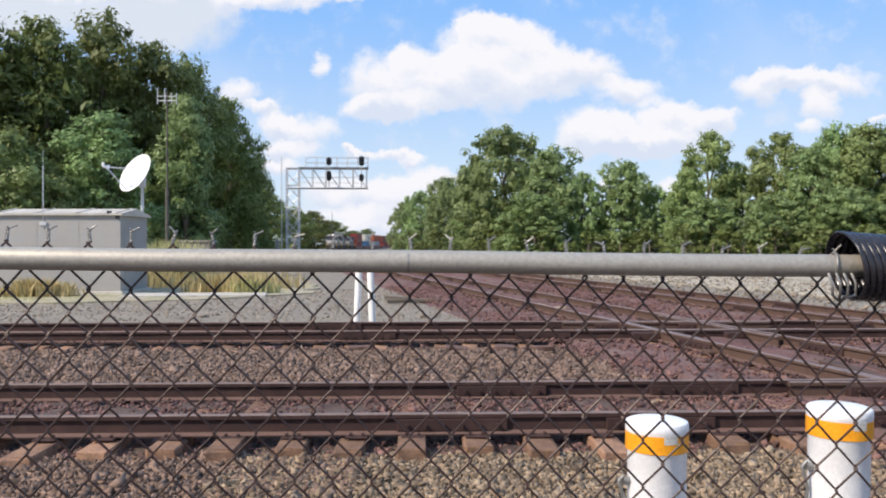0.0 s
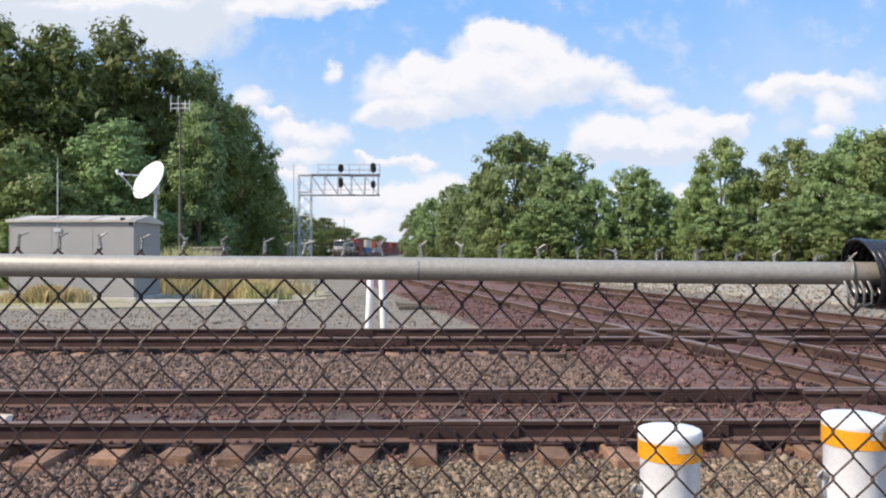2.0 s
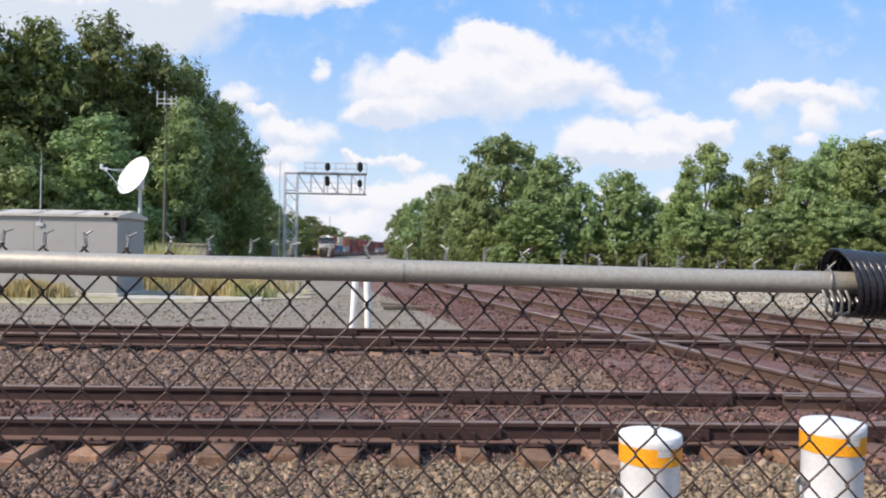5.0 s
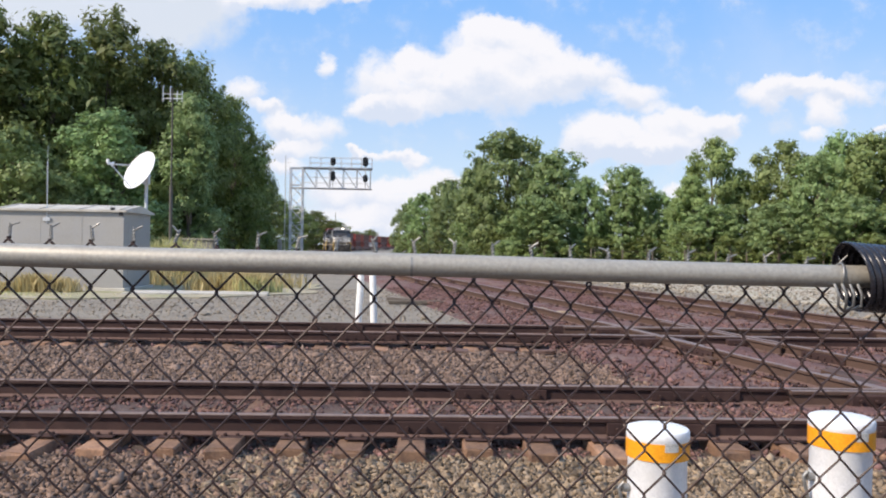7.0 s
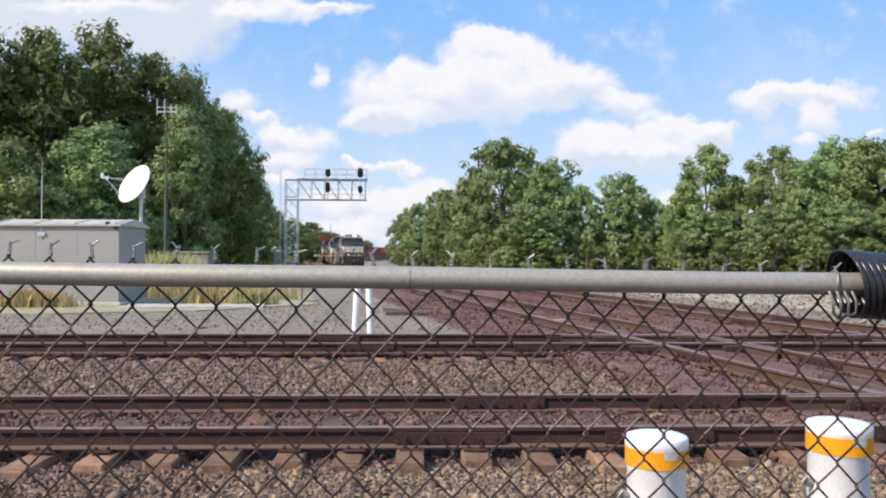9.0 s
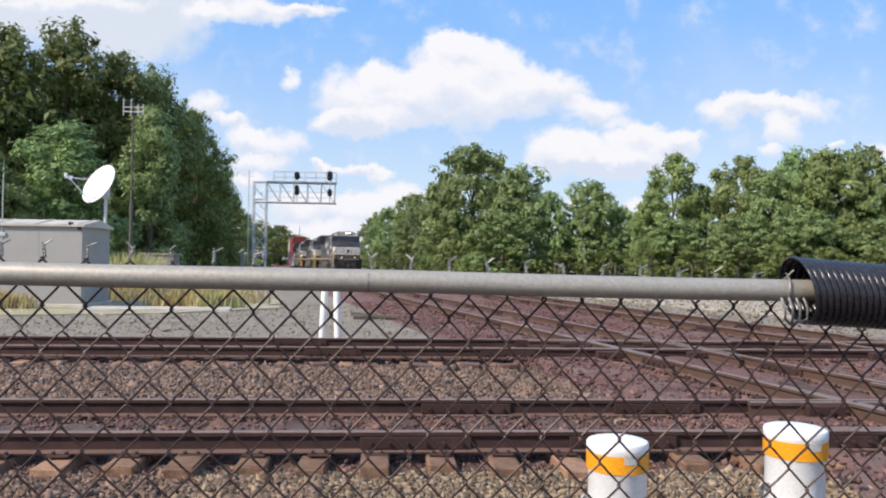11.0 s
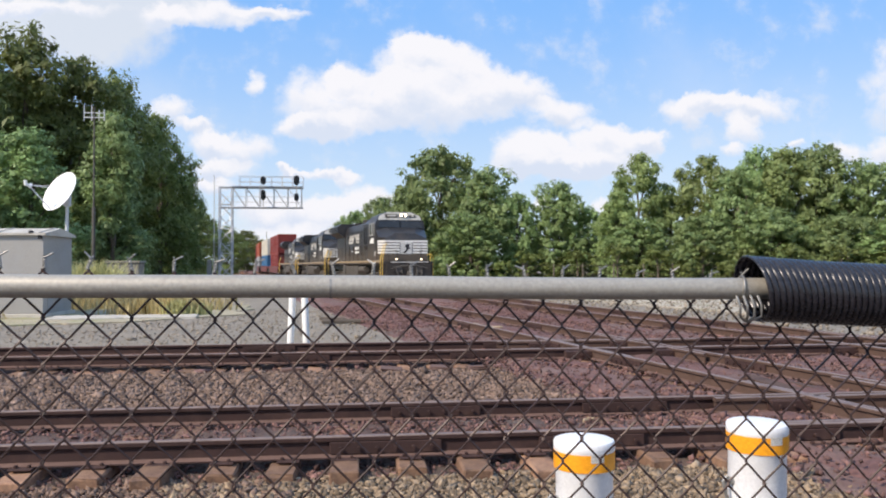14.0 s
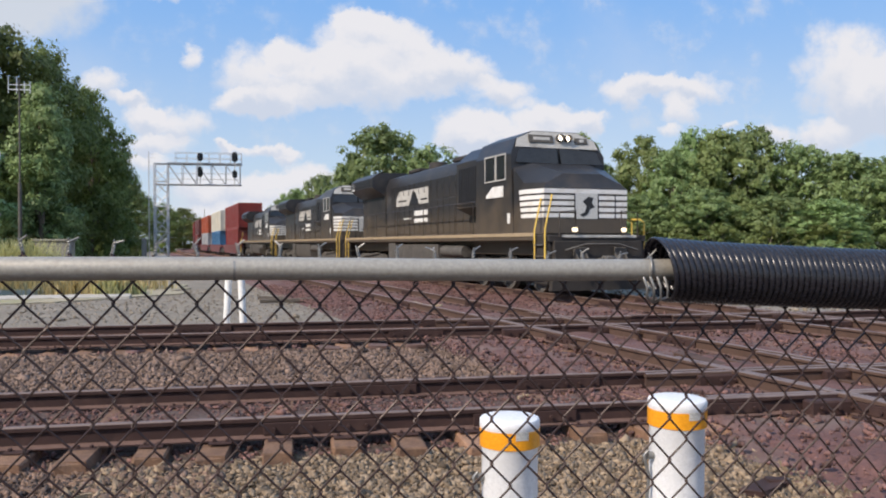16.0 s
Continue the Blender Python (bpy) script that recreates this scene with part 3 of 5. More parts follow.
def dirt_fill(name, label, x0, x1, y0, y1, z, at, mat, seed, cell=.10, rough=.042):
    """Uneven dirt packed between the rails, from which the ties peek out."""
    nx, ny = int((x1 - x0) / cell), max(3, int((y1 - y0) / cell))
    v = []
    for j in range(ny + 1):
        for i in range(nx + 1):
            x, y = x0 + (x1 - x0) * i / nx, y0 + (y1 - y0) * j / ny
            h = z + rough * noise.noise((x * 2.3, y * 2.3, seed)) + rough * .6 * noise.noise((x * 7.1, y * 7.1, seed + 4))
            v.append((x, y, -.14 if j in (0, ny) or i in (0, nx) else h))
    f = [(j * (nx + 1) + i, j * (nx + 1) + i + 1, (j + 1) * (nx + 1) + i + 1, (j + 1) * (nx + 1) + i) for j in range(ny) for i in range(nx)]
    s = Shape().add(v, f)
    tagged(part(name, s, mat, smooth=70, at=at), label, "dirt", kind="structure")


TRACKDIRT = material("brown_track_dirt", (.052, .030, .025), (.135, .082, .064), 3.5, 28, .95, 0, 1.0, .03, c=(.16, .125, .105), stain=2.6)
dirt_fill("dirt_between_rails", "brown dirt and cinders between the rails", -16, 22, -.66, .66, -.002, TRACK_A, TRACKDIRT, 1)
dirt_fill("dirt_between_rails_b", "brown dirt and cinders between the second track's rails", -24, 26, -.66, .66, -.004, TRACK_B, TRACKDIRT, 2)
dirt_fill("dirt_behind_rail", "brown dirt heaped beside the rail", -16, 22, .82, 1.75, -.028, TRACK_A, TRACKDIRT, 3)
dirt_fill("dirt_behind_rail_b", "brown dirt heaped beside the second track's rail", -24, 26, .82, 1.9, -.02, TRACK_B, TRACKDIRT, 4)
TURN = math.degrees(math.atan2(WAY.y, WAY.x))
for k, q in enumerate((MAIN, NEAR)):
    at = Matrix.Translation(q) @ pose(0, 0, 0, 0, 0, TURN)
    for y0, y1, z in ((-.67, .67, .03), (-2.3, -.83, .0), (.83, 2.3, .0)):
        dirt_fill("main_line_dirt", "rust-brown dirt packed along the main line", -22, 30, y0, y1, z, at, RUSTBALLAST, 5 + k, .18, .06)


# guard rails and plates where the lines cross
def crossing(start, cross):
    o, c = cross.translation, (cross.to_3x3() @ Vector((1, 0, 0)))
    # where the main line meets the crossing line
    d = (o.y + c.y / c.x * (start.x - o.x) - start.y) / (WAY.y - c.y / c.x * WAY.x)
    p = start + WAY * d
    t = thing("track_crossing", "rusty steel diamond crossing bolted where two tracks meet", "rail crossing", Matrix.Translation((p.x, p.y, 0)), "diamond crossings")
    r = Vector((WAY.y, -WAY.x, 0))
    n = Vector((-c.y, c.x, 0))
    low = Vector((0, 0, -.004))
    for off in (-.7525 + .115, .7525 - .115):
        part("guard_rail", rail_shape([(WAY * a + r * off + low, WAY) for a in (-1.9, -.6, .6, 1.9)]), [RUSTRAIL, RUSTTOP, RAILFOOT], t, smooth=40)
        part("guard_rail", rail_shape([(c * a + n * off + low, c) for a in (-1.9, -.6, .6, 1.9)]), [RUSTRAIL, RUSTTOP, RAILFOOT], t, smooth=40)
    for i in (-.7525, .7525):
        for j in (-.7525, .7525):
            # the meeting of two rails, a cast block with bolts
            k = np.linalg.solve(np.array([[WAY.x, -c.x], [WAY.y, -c.y]]), np.array([n.x * j - r.x * i, n.y * j - r.y * i]))
            q = WAY * float(k[0]) + r * i
            s = Shape()
            m = pose(q.x, q.y, 0, 0, 0, YAW)
            s.box(-.42, .42, -.20, -.055, .0, .14, .015, m)
            s.box(-.42, .42, .055, .20, .0, .14, .015, m)
            for x in (-.32, -.16, 0, .16, .32):
                s.tube([m @ Vector((x, -.20, .08)), m @ Vector((x, -.235, .08))], .019, 6)
            part("frog_casting", s, RAIL, t)
    s = Shape()
    for a in (-1.25, -.4, .4, 1.25):
        s.box(-.14, .14, -2.1, 2.1, -.16, -.003, .015, Matrix.Translation(WAY * a) @ pose(0, 0, 0, 0, 0, 12))
    part("crossing_timbers", s, TIE, t)


for st in (NEAR, MAIN):
    for tr in (TRACK_A, TRACK_B):
        crossing(st, tr)


# ---- ballast stones ----
def stones(name, label, mat, count, area, size, seed, z):
    """Crushed stones strewn over an area: place(u, v) gives x and y."""
    g = np.random.default_rng(seed)
    base = np.array([(1, 0, 0), (-1, 0, 0), (0, 1, 0), (0, -1, 0), (0, 0, 1), (0, 0, -1)], float)
    tri = np.array([(0, 2, 4), (2, 1, 4), (1, 3, 4), (3, 0, 4), (2, 0, 5), (1, 2, 5), (3, 1, 5), (0, 3, 5)])
    x, y = area(g.random(count), g.random(count))
    q = g.normal(size=(count, 4))
    q /= np.linalg.norm(q, axis=1)[:, None]
    w, a, b, c = q.T
    rot = np.stack([np.stack([1 - 2 * (b * b + c * c), 2 * (a * b - c * w), 2 * (a * c + b * w)], -1),
                    np.stack([2 * (a * b + c * w), 1 - 2 * (a * a + c * c), 2 * (b * c - a * w)], -1),
                    np.stack([2 * (a * c - b * w), 2 * (b * c + a * w), 1 - 2 * (a * a + b * b)], -1)], 1)
    sc = size * np.exp(g.normal(0, .32, count))
    local = base[None] * (1 + g.uniform(-.35, .35, (count, 6, 1))) * (sc[:, None] * g.uniform(.75, 1.25, (count, 3)) * np.array([1.6, .95, .70]))[:, None, :] + g.normal(0, .22, (count, 6, 3)) * sc[:, None, None]
    v = np.einsum("nij,nkj->nki", rot, local)
    v[:, :, 2] *= .85
    v += np.stack([x, y, z + sc * .25 + g.uniform(-.018, .014, count)], -1)[:, None, :]
    f = (tri[None] + 6 * np.arange(count)[:, None, None]).reshape(-1, 3)
    ob = new(name, fast_mesh(name, v.reshape(-1, 3), f, mat))
    return tagged(ob, label, "stones", kind="stuff")


def band(x0, x1, y0, y1):
    return lambda u, v: (x0 + (x1 - x0) * u, y0 + (y1 - y0) * v + math.tan(radians(YAW)) * (x0 + (x1 - x0) * u))


stones("shoulder_stones", "tan crushed limestone ballast on the shoulder", STONE, 30000, band(-1.6, 5.2, 4.5, 6.2), .0185, 11, BED - .002)
stones("dirty_shoulder_stones", "dirty brown crushed ballast on the shoulder", DARKSTONE, 17000, band(-4.6, -.6, 4.5, 6.2), .0185, 21, BED - .002)
stones("track_stones", "brown crushed ballast between the ties", RUSTSTONE, 11000, band(-5.5, 6.6, 6.1, 8.6), .019, 12, BED + .0)
stones("rail_dirt_stones", "small brown stones strewn between the rails", RUSTSTONE, 9000, band(-5.5, 6.6, 6.62, 7.92), .0145, 22, .000)
stones("far_rail_dirt_stones", "small brown stones strewn between the second track's rails", RUSTSTONE, 6000, band(-9, 8, 12.9, 14.3), .017, 23, .004)
stones("middle_stones", "grey crushed ballast between the two tracks", MIDSTONE, 40000, band(-7.5, 2.7, 8.55, 12.4), .021, 13, BED + .012)
stones("dirt_stones", "rust-brown dirt and stone beside the crossing", RUSTSTONE, 15000, band(2.2, 6.8, 8.55, 12.4), .018, 18, BED + .010)
stones("far_track_stones", "brown crushed ballast around the second track", RUSTSTONE, 6000, band(-9.5, 7.0, 12.3, 15.4), .026, 14, BED + .0)
stones("verge_stones", "grey crushed stone beyond the second track", PALESTONE, 9000, band(-15, 3.0, 15.4, 30), .022, 15, -.1)
stones("crossing_stones", "rust-brown crushed stone around the crossing rails", RUSTSTONE, 15000, lambda u, v: (NEAR.x - .22 * (26 * v - 18) + (u - .5) * 5.6, 22 + 26 * v - 18), .020, 16, .010)
stones("far_crossing_stones", "rust-brown crushed stone beside the far main track", RUSTSTONE, 6000, lambda u, v: (MAIN.x - .22 * (24 * v - 13) + (u - .5) * 4.4, 22 + 24 * v - 13), .020, 17, .010)


stones("lot_stones", "pale loose stones scattered over the gravel lot", PALESTONE, 5000, lambda u, v: (4.6 + 30 * v * .1 + 11 * u - .17 * (34 * v - 17), 16 + 34 * v), .036, 24, -.055)


# ---- the near fence ----
FENCE = pose(0, 1.39, -.05, 0, 0, 1.55)
PITCH, RISE = .0694, .0818


def chain_link_fence():
    t = thing("chain_link_fence", "chain-link fence with a galvanised top rail and rusty dark wire", "fence", FENCE)
    s = Shape()
    pts = [(-4 + .25 * i, -.026, 1.5712 - .0100 * (-4 + .25 * i) + .0010 * math.sin(i * 1.7)) for i in range(33)]
    s.tube(pts, .0196, 24)
    rail = part("top_rail", s, GALV, t, "dull galvanised steel top rail", smooth=40)
    s = Shape()
    s.tube([(-.062, -.026, 1.5718), (-.058, -.026, 1.5718)], .0201, 24)
    part("weld_seam", s, BARB, rail)
    for x in (-3.2, 3.2):
        s = Shape()
        s.tube([(x, -.026, -.3), (x, -.026, 1.55 - .0100 * x)], .03, 16)
        part("fence_post", s, GALV, t, smooth=40)
    # one woven wire, repeated along the fence
    rows = 19
    s = Shape()
    pts = []
    for k in range(2 * rows + 1):
        # each bend hooks past the next wire's bend
        x, d = (PITCH / 2 + .0016, -1) if k % 2 else (-.0016, 1)
        z = 1.590 - RISE / 2 * k
        pts += [(x + d * .0060, .0022, z + .0068), (x + d * .0008, .0018, z + .0024), (x, 0, z), (x + d * .0008, -.0018, z - .0024), (x + d * .0060, -.0022, z - .0068)]
    s.tube(pts[2:-2], .0021, 5)
    wire = s.mesh("wire", WIRE, smooth=60)
    s = Shape()
    twist = [(0.0024 * math.cos(a * 1.5), .0024 * math.sin(a * 1.5), -.004 + .0027 * a) for a in range(8)]
    s.tube(twist + [(.009, .002, .021), (.014, .003, .0235)], .0015, 6)
    s.tube([(-x, -y, z) for x, y, z in twist] + [(-.001, -.003, .021)], .0015, 6)
    barb = s.mesh("barb", BARB, smooth=60)
    rnd = random.Random(2)
    # the fabric is stretched unevenly along the rail
    knots = [.2856 + PITCH * k for k in range(42)]
    for k in range(9):
        knots.insert(0, knots[0] - .0683)
    for k in range(37):
        knots.insert(0, knots[0] - .0710)
    for k in range(1, len(knots) - 1):
        x = knots[k]
        wide, before = (knots[k + 1] - x) / PITCH, (x - knots[k - 1]) / PITCH
        dz = -.0265 * x + rnd.gauss(0, .0008)
        lean = rnd.gauss(0, .06)
        part("wire", wire, None, t, at=pose(x + rnd.gauss(0, .0006), 0, dz, 0, lean, 0) @ Matrix.Diagonal((wide, 1, 1, 1)))
        part("wire", wire, None, t, at=pose(x, .0012, dz, 0, lean + rnd.gauss(0, .03), 0) @ Matrix.Diagonal((-before, 1, 1, 1)))
        part("barb", barb, None, t, at=pose(x, .0, 1.594 + dz, rnd.gauss(4, 6), rnd.gauss(0, 8), rnd.choice((0, 0, 0, 8, -20, 150)) + rnd.gauss(0, 12)))
    return t


chain_link_fence()


def corrugated_pipe():
    """A slit drain pipe pushed over the rail, open at its end."""
    t = thing("corrugated_drain_pipe", "black corrugated plastic drain pipe slipped over the fence rail", "drain pipe", FENCE)
    s = Shape()
    n, v, f = 40, [], []
    xs = []
    x = .705
    while x < 3.0:
        xs.append(x)
        x += .0020
    for i, x in enumerate(xs):
        r = .0548 + .0017 * math.tanh(2.2 * math.sin(2 * math.pi * (x - .705) / .0120))
        if x < .82:
            r += .002 * (.82 - x) / .115
        cz = 1.5645 - .012 * (x - .705) - .034 * (1 - math.exp(-(x - .705) * 1.6))
        cx = x
        for k in range(n):
            a = 2 * math.pi * k / n
            # the mouth is cut aslant and pinched
            lean = .012 * math.cos(a) * max(0, 1 - (x - .705) / .25)
            v.append((cx - lean, -.022 + r * math.sin(a) * 1.02, cz + r * math.cos(a)))
    m = len(xs)
    for i in range(m - 1):
        for k in range(n):
            f.append((i * n + k, i * n + (k + 1) % n, (i + 1) * n + (k + 1) % n, (i + 1) * n + k))
    s.add(v, f)
    ob = part("pipe_wall", s, BLACK_PLASTIC, t, smooth=70)
    sol = ob.modifiers.new("thickness", "SOLIDIFY")
    sol.thickness, sol.offset = .003, -1
    # wire ties at the mouth
    w = thing("wire_tie", "loops of bright wire tied round the fence rail", "wire tie", FENCE)
    s = Shape()
    s.tube([(.681 + .003 * math.sin(a * .4), -.026 + .0215 * math.cos(a * .3), 1.5660 + .0215 * math.sin(a * .3)) for a in range(22)], .0023, 6)
    part("loop", s, BARB, w, smooth=60)
    for k in range(4):
        s = Shape()
        x = .664 + .0135 * k
        s.tube([(x, -.044, 1.552), (x + .003, -.052, 1.535), (x + .006, -.046, 1.515), (.694, -.020, 1.503)], .0024, 6)
        part("loop", s, BARB, w, smooth=60)


corrugated_pipe()


def bollard(at, seed):
    t = thing("bollard", "white plastic-sleeved bollard with an orange reflective band", "bollard", at, "bollards behind the fence")
    s = Shape()
    s.lathe([(0, .944), (.06, .9435), (.100, .942), (.110, .938), (.114, .931), (.114, .905), (.112, .902), (.112, .836), (.1065, .828), (.106, .5), (.107, .2), (.108, -.15), (0, -.15)], 48)
    part("sleeve", s, WHITE_PLASTIC, t, smooth=35)
    s = Shape()
    s.lathe([(.1122, .837), (.1142, .837), (.1142, .901), (.1122, .901)], 48)
    part("band", s, ORANGE, t, "orange reflective band", smooth=35)
    s = Shape()
    n = 10
    a0, a1 = radians(-92), radians(-66)
    v = [(.1148 * math.cos(a0 + (a1 - a0) * i / n), .1148 * math.sin(a0 + (a1 - a0) * i / n), z) for z in (.874, .905) for i in range(n + 1)]
    s.add(v, [(i, i + 1, n + 2 + i, n + 1 + i) for i in range(n)])
    ob = part("patch", s, PATCH, t, "grey worn patch on the band")
    sol = ob.modifiers.new("thickness", "SOLIDIFY")
    sol.thickness = .0008
    s = Shape()
    a = radians(188)
    c, d = math.cos(a) * 1.3, math.sin(a) * 1.3
    s.tube([(c * .08, d * .08, .72), (c * .10, d * .10, .72)], .015, 10)
    s.tube([(c * .098, d * .098, .74), (c * .112, d * .112, .72), (c * .104, d * .104, .68), (c * .094, d * .094, .64), (c * .10, d * .10, .57), (c * .097, d * .097, .50)], .007, 8)
    part("hook", s, BARB, t, "small metal hook with a twisted wire", smooth=50)
    return t


bollard(pose(.790, 2.92, -.034, 0, 0, 0), 1)
bollard(pose(1.468, 2.95, .012, .6, .4, 0), 2)


def marker_post(at):
    t = thing("marker_post", "white painted steel post leaning slightly behind the second track", "post", at, "white marker posts")
    s = Shape()
    s.lathe([(0, 1.28), (.055, 1.27), (.066, 1.25), (.066, -.1)], 20)
    part("pipe", s, STRIPE, t, smooth=40)


marker_post(pose(-1.70, 15.5, -.12, 0, 2.6, 0))
marker_post(pose(-1.38, 15.5, -.12, 0, -2.2, 0))


# ---- equipment shelter ----
def shelter():
    t = thing("equipment_shelter", "pale grey steel railway equipment shelter with a low pitched roof", "shed", pose(-14.75, 26.0, -.07, 0, 0, 0))
    w, d, h = 4.15, 2.35, 2.62
    s = Shape()
    s.box(0, w, 0, d, .12, h, .015)
    body = part("wall", s, SHED, t)
    for k in range(4):
        s = Shape()
        x = .02 + k * (w - .04) / 3
        s.box(x - .02, x + .02, -.006, .0, .12, h - .02, .002)
        part("panel_seam", s, SHED, body)
    s = Shape()
    s.box(w, w + .012, .35, 1.25, .2, 2.15, .004)
    part("door", s, SHED, body, "flush grey steel door")
    s = Shape()
    s.prism([(-.10, h - .01), (-.10, h + .06), (d / 2, h + .26), (d + .10, h + .06), (d + .10, h - .01)], -.08, w + .10, "x")
    roof = part("roof", s, SHEDROOF, t, "weathered tan-grey roof sheet")
    for k in range(4):
        x = .1 + k * (w - .2) / 3
        s = Shape()
        s.prism([(-.105, h + .06), (-.105, h + .085), (d / 2, h + .285), (d + .105, h + .085), (d + .105, h + .06), (d / 2, h + .26)], x - .02, x + .02, "x")
        part("roof_seam", s, SHEDROOF, roof)
    s = Shape()
    s.box(-.1, w + .1, -.1, d + .1, -.1, .12, .02)
    part("base", s, CONCRETE, t)
    s = Shape()
    s.tube([(1.62, -.02, 2.2), (1.62, -.02, 4.25)], .018, 8)
    s.tube([(1.62, -.02, 4.25), (1.62, -.02, 4.75)], .006, 6)
    s.box(1.50, 1.74, -.05, -.016, 2.28, 2.40, .005)
    part("whip_antenna", s, STEEL, t, "thin whip antenna on a bracket")
    s = Shape()
    s.box(w - .15, w - .02, -.06, -.016, h - .12, h, .01)
    part("lamp_box", s, DARKSTEEL, t, "small dark fixture at the eave")
    s = Shape()
    s.box(w - .42, w - .30, -.1, .05, h + .02, h + .14, .02)
    part("roof_vent", s, DARKSTEEL, t, "small dark roof vent")


shelter()


def satellite_dish():
    base = Vector((-10.98, 28.9, -.08))
    t = thing("satellite_dish", "white satellite dish on a steel pole behind the shelter", "satellite dish", Matrix.Translation(base))
    s = Shape()
    s.tube([(0, 0, 0), (0, 0, 3.9)], .06, 12)
    part("pole", s, STEEL, t, smooth=40)
    nrm = Vector((-.50, -.72, .43)).normalized()
    m = Matrix.Translation(nrm * .14 + Vector((0, 0, 4.12))) @ nrm.to_track_quat("Z", "Y").to_matrix().to_4x4()
    s = Shape()
    prof = [(.76 * i / 14, .20 * (i / 14) ** 2) for i in range(15)]
    s.lathe(prof, 48, m)
    s.lathe([(.76, .20), (.775, .205), (.775, .185), (.745, .172)] + [(.76 * i / 14, .20 * (i / 14) ** 2 - .018) for i in range(13, -1, -1)], 48, m)
    part("reflector", s, DISHWHITE, t, smooth=40)
    s = Shape()
    s.box(-.12, .12, -.1, .1, 3.75, 4.15, .03)
    part("mount", s, STEEL, t)
    low = m @ Vector((0, -.74, .18)) if (m @ Vector((0, -.74, .18))).z < (m @ Vector((0, .74, .18))).z else m @ Vector((0, .74, .18))
    feed = Vector((-.98, -.80, 4.42))
    s = Shape()
    s.tube([low, feed], .022, 8)
    s.tube([m @ Vector((-.5, .2, .1)), feed], .012, 6)
    s.tube([m @ Vector((.5, .2, .1)), feed], .012, 6)
    arm = part("feed_arm", s, STEEL, t)
    s = Shape()
    way = (m.translation - feed).normalized()
    s.tube([feed - way * .12, feed + way * .02, feed + way * .03, feed + way * .10], [.05, .05, .085, .085], 14)
    s.tube([feed - way * .1, feed - way * .1 + Vector((0, 0, .14))], .05, 10)
    part("feed_horn", s, DISHWHITE, arm, smooth=40)


satellite_dish()


def radio_mast():
    t = thing("radio_mast", "slim grey steel radio mast with a small antenna array", "mast", pose(-12.2, 35, -.1))
    s = Shape()
    s.tube([(0, 0, 0), (0, 0, 4.2)], .075, 12)
    s.tube([(0, 0, 4.2), (0, 0, 7.9)], .035, 12)
    s.tube([(0, 0, 7.9), (0, 0, 8.5)], .03, 8)
    part("pole", s, UNDER, t, smooth=40)
    s = Shape()
    s.tube([(-.42, 0, 8.05), (.42, 0, 8.05)], .025, 6)
    s.tube([(-.42, 0, 8.25), (.42, 0, 8.25)], .02, 6)
    for x in (-.42, -.1, .2, .42):
        s.tube([(x, 0, 7.9), (x, 0, 8.6 if x < 0 else 8.4)], .02, 6)
    part("antenna_array", s, STEEL, t)
    s = Shape()
    s.box(-.12, .12, -.32, -.12, 1.2, 1.7, .02)
    part("cabinet", s, SHED, t)


radio_mast()


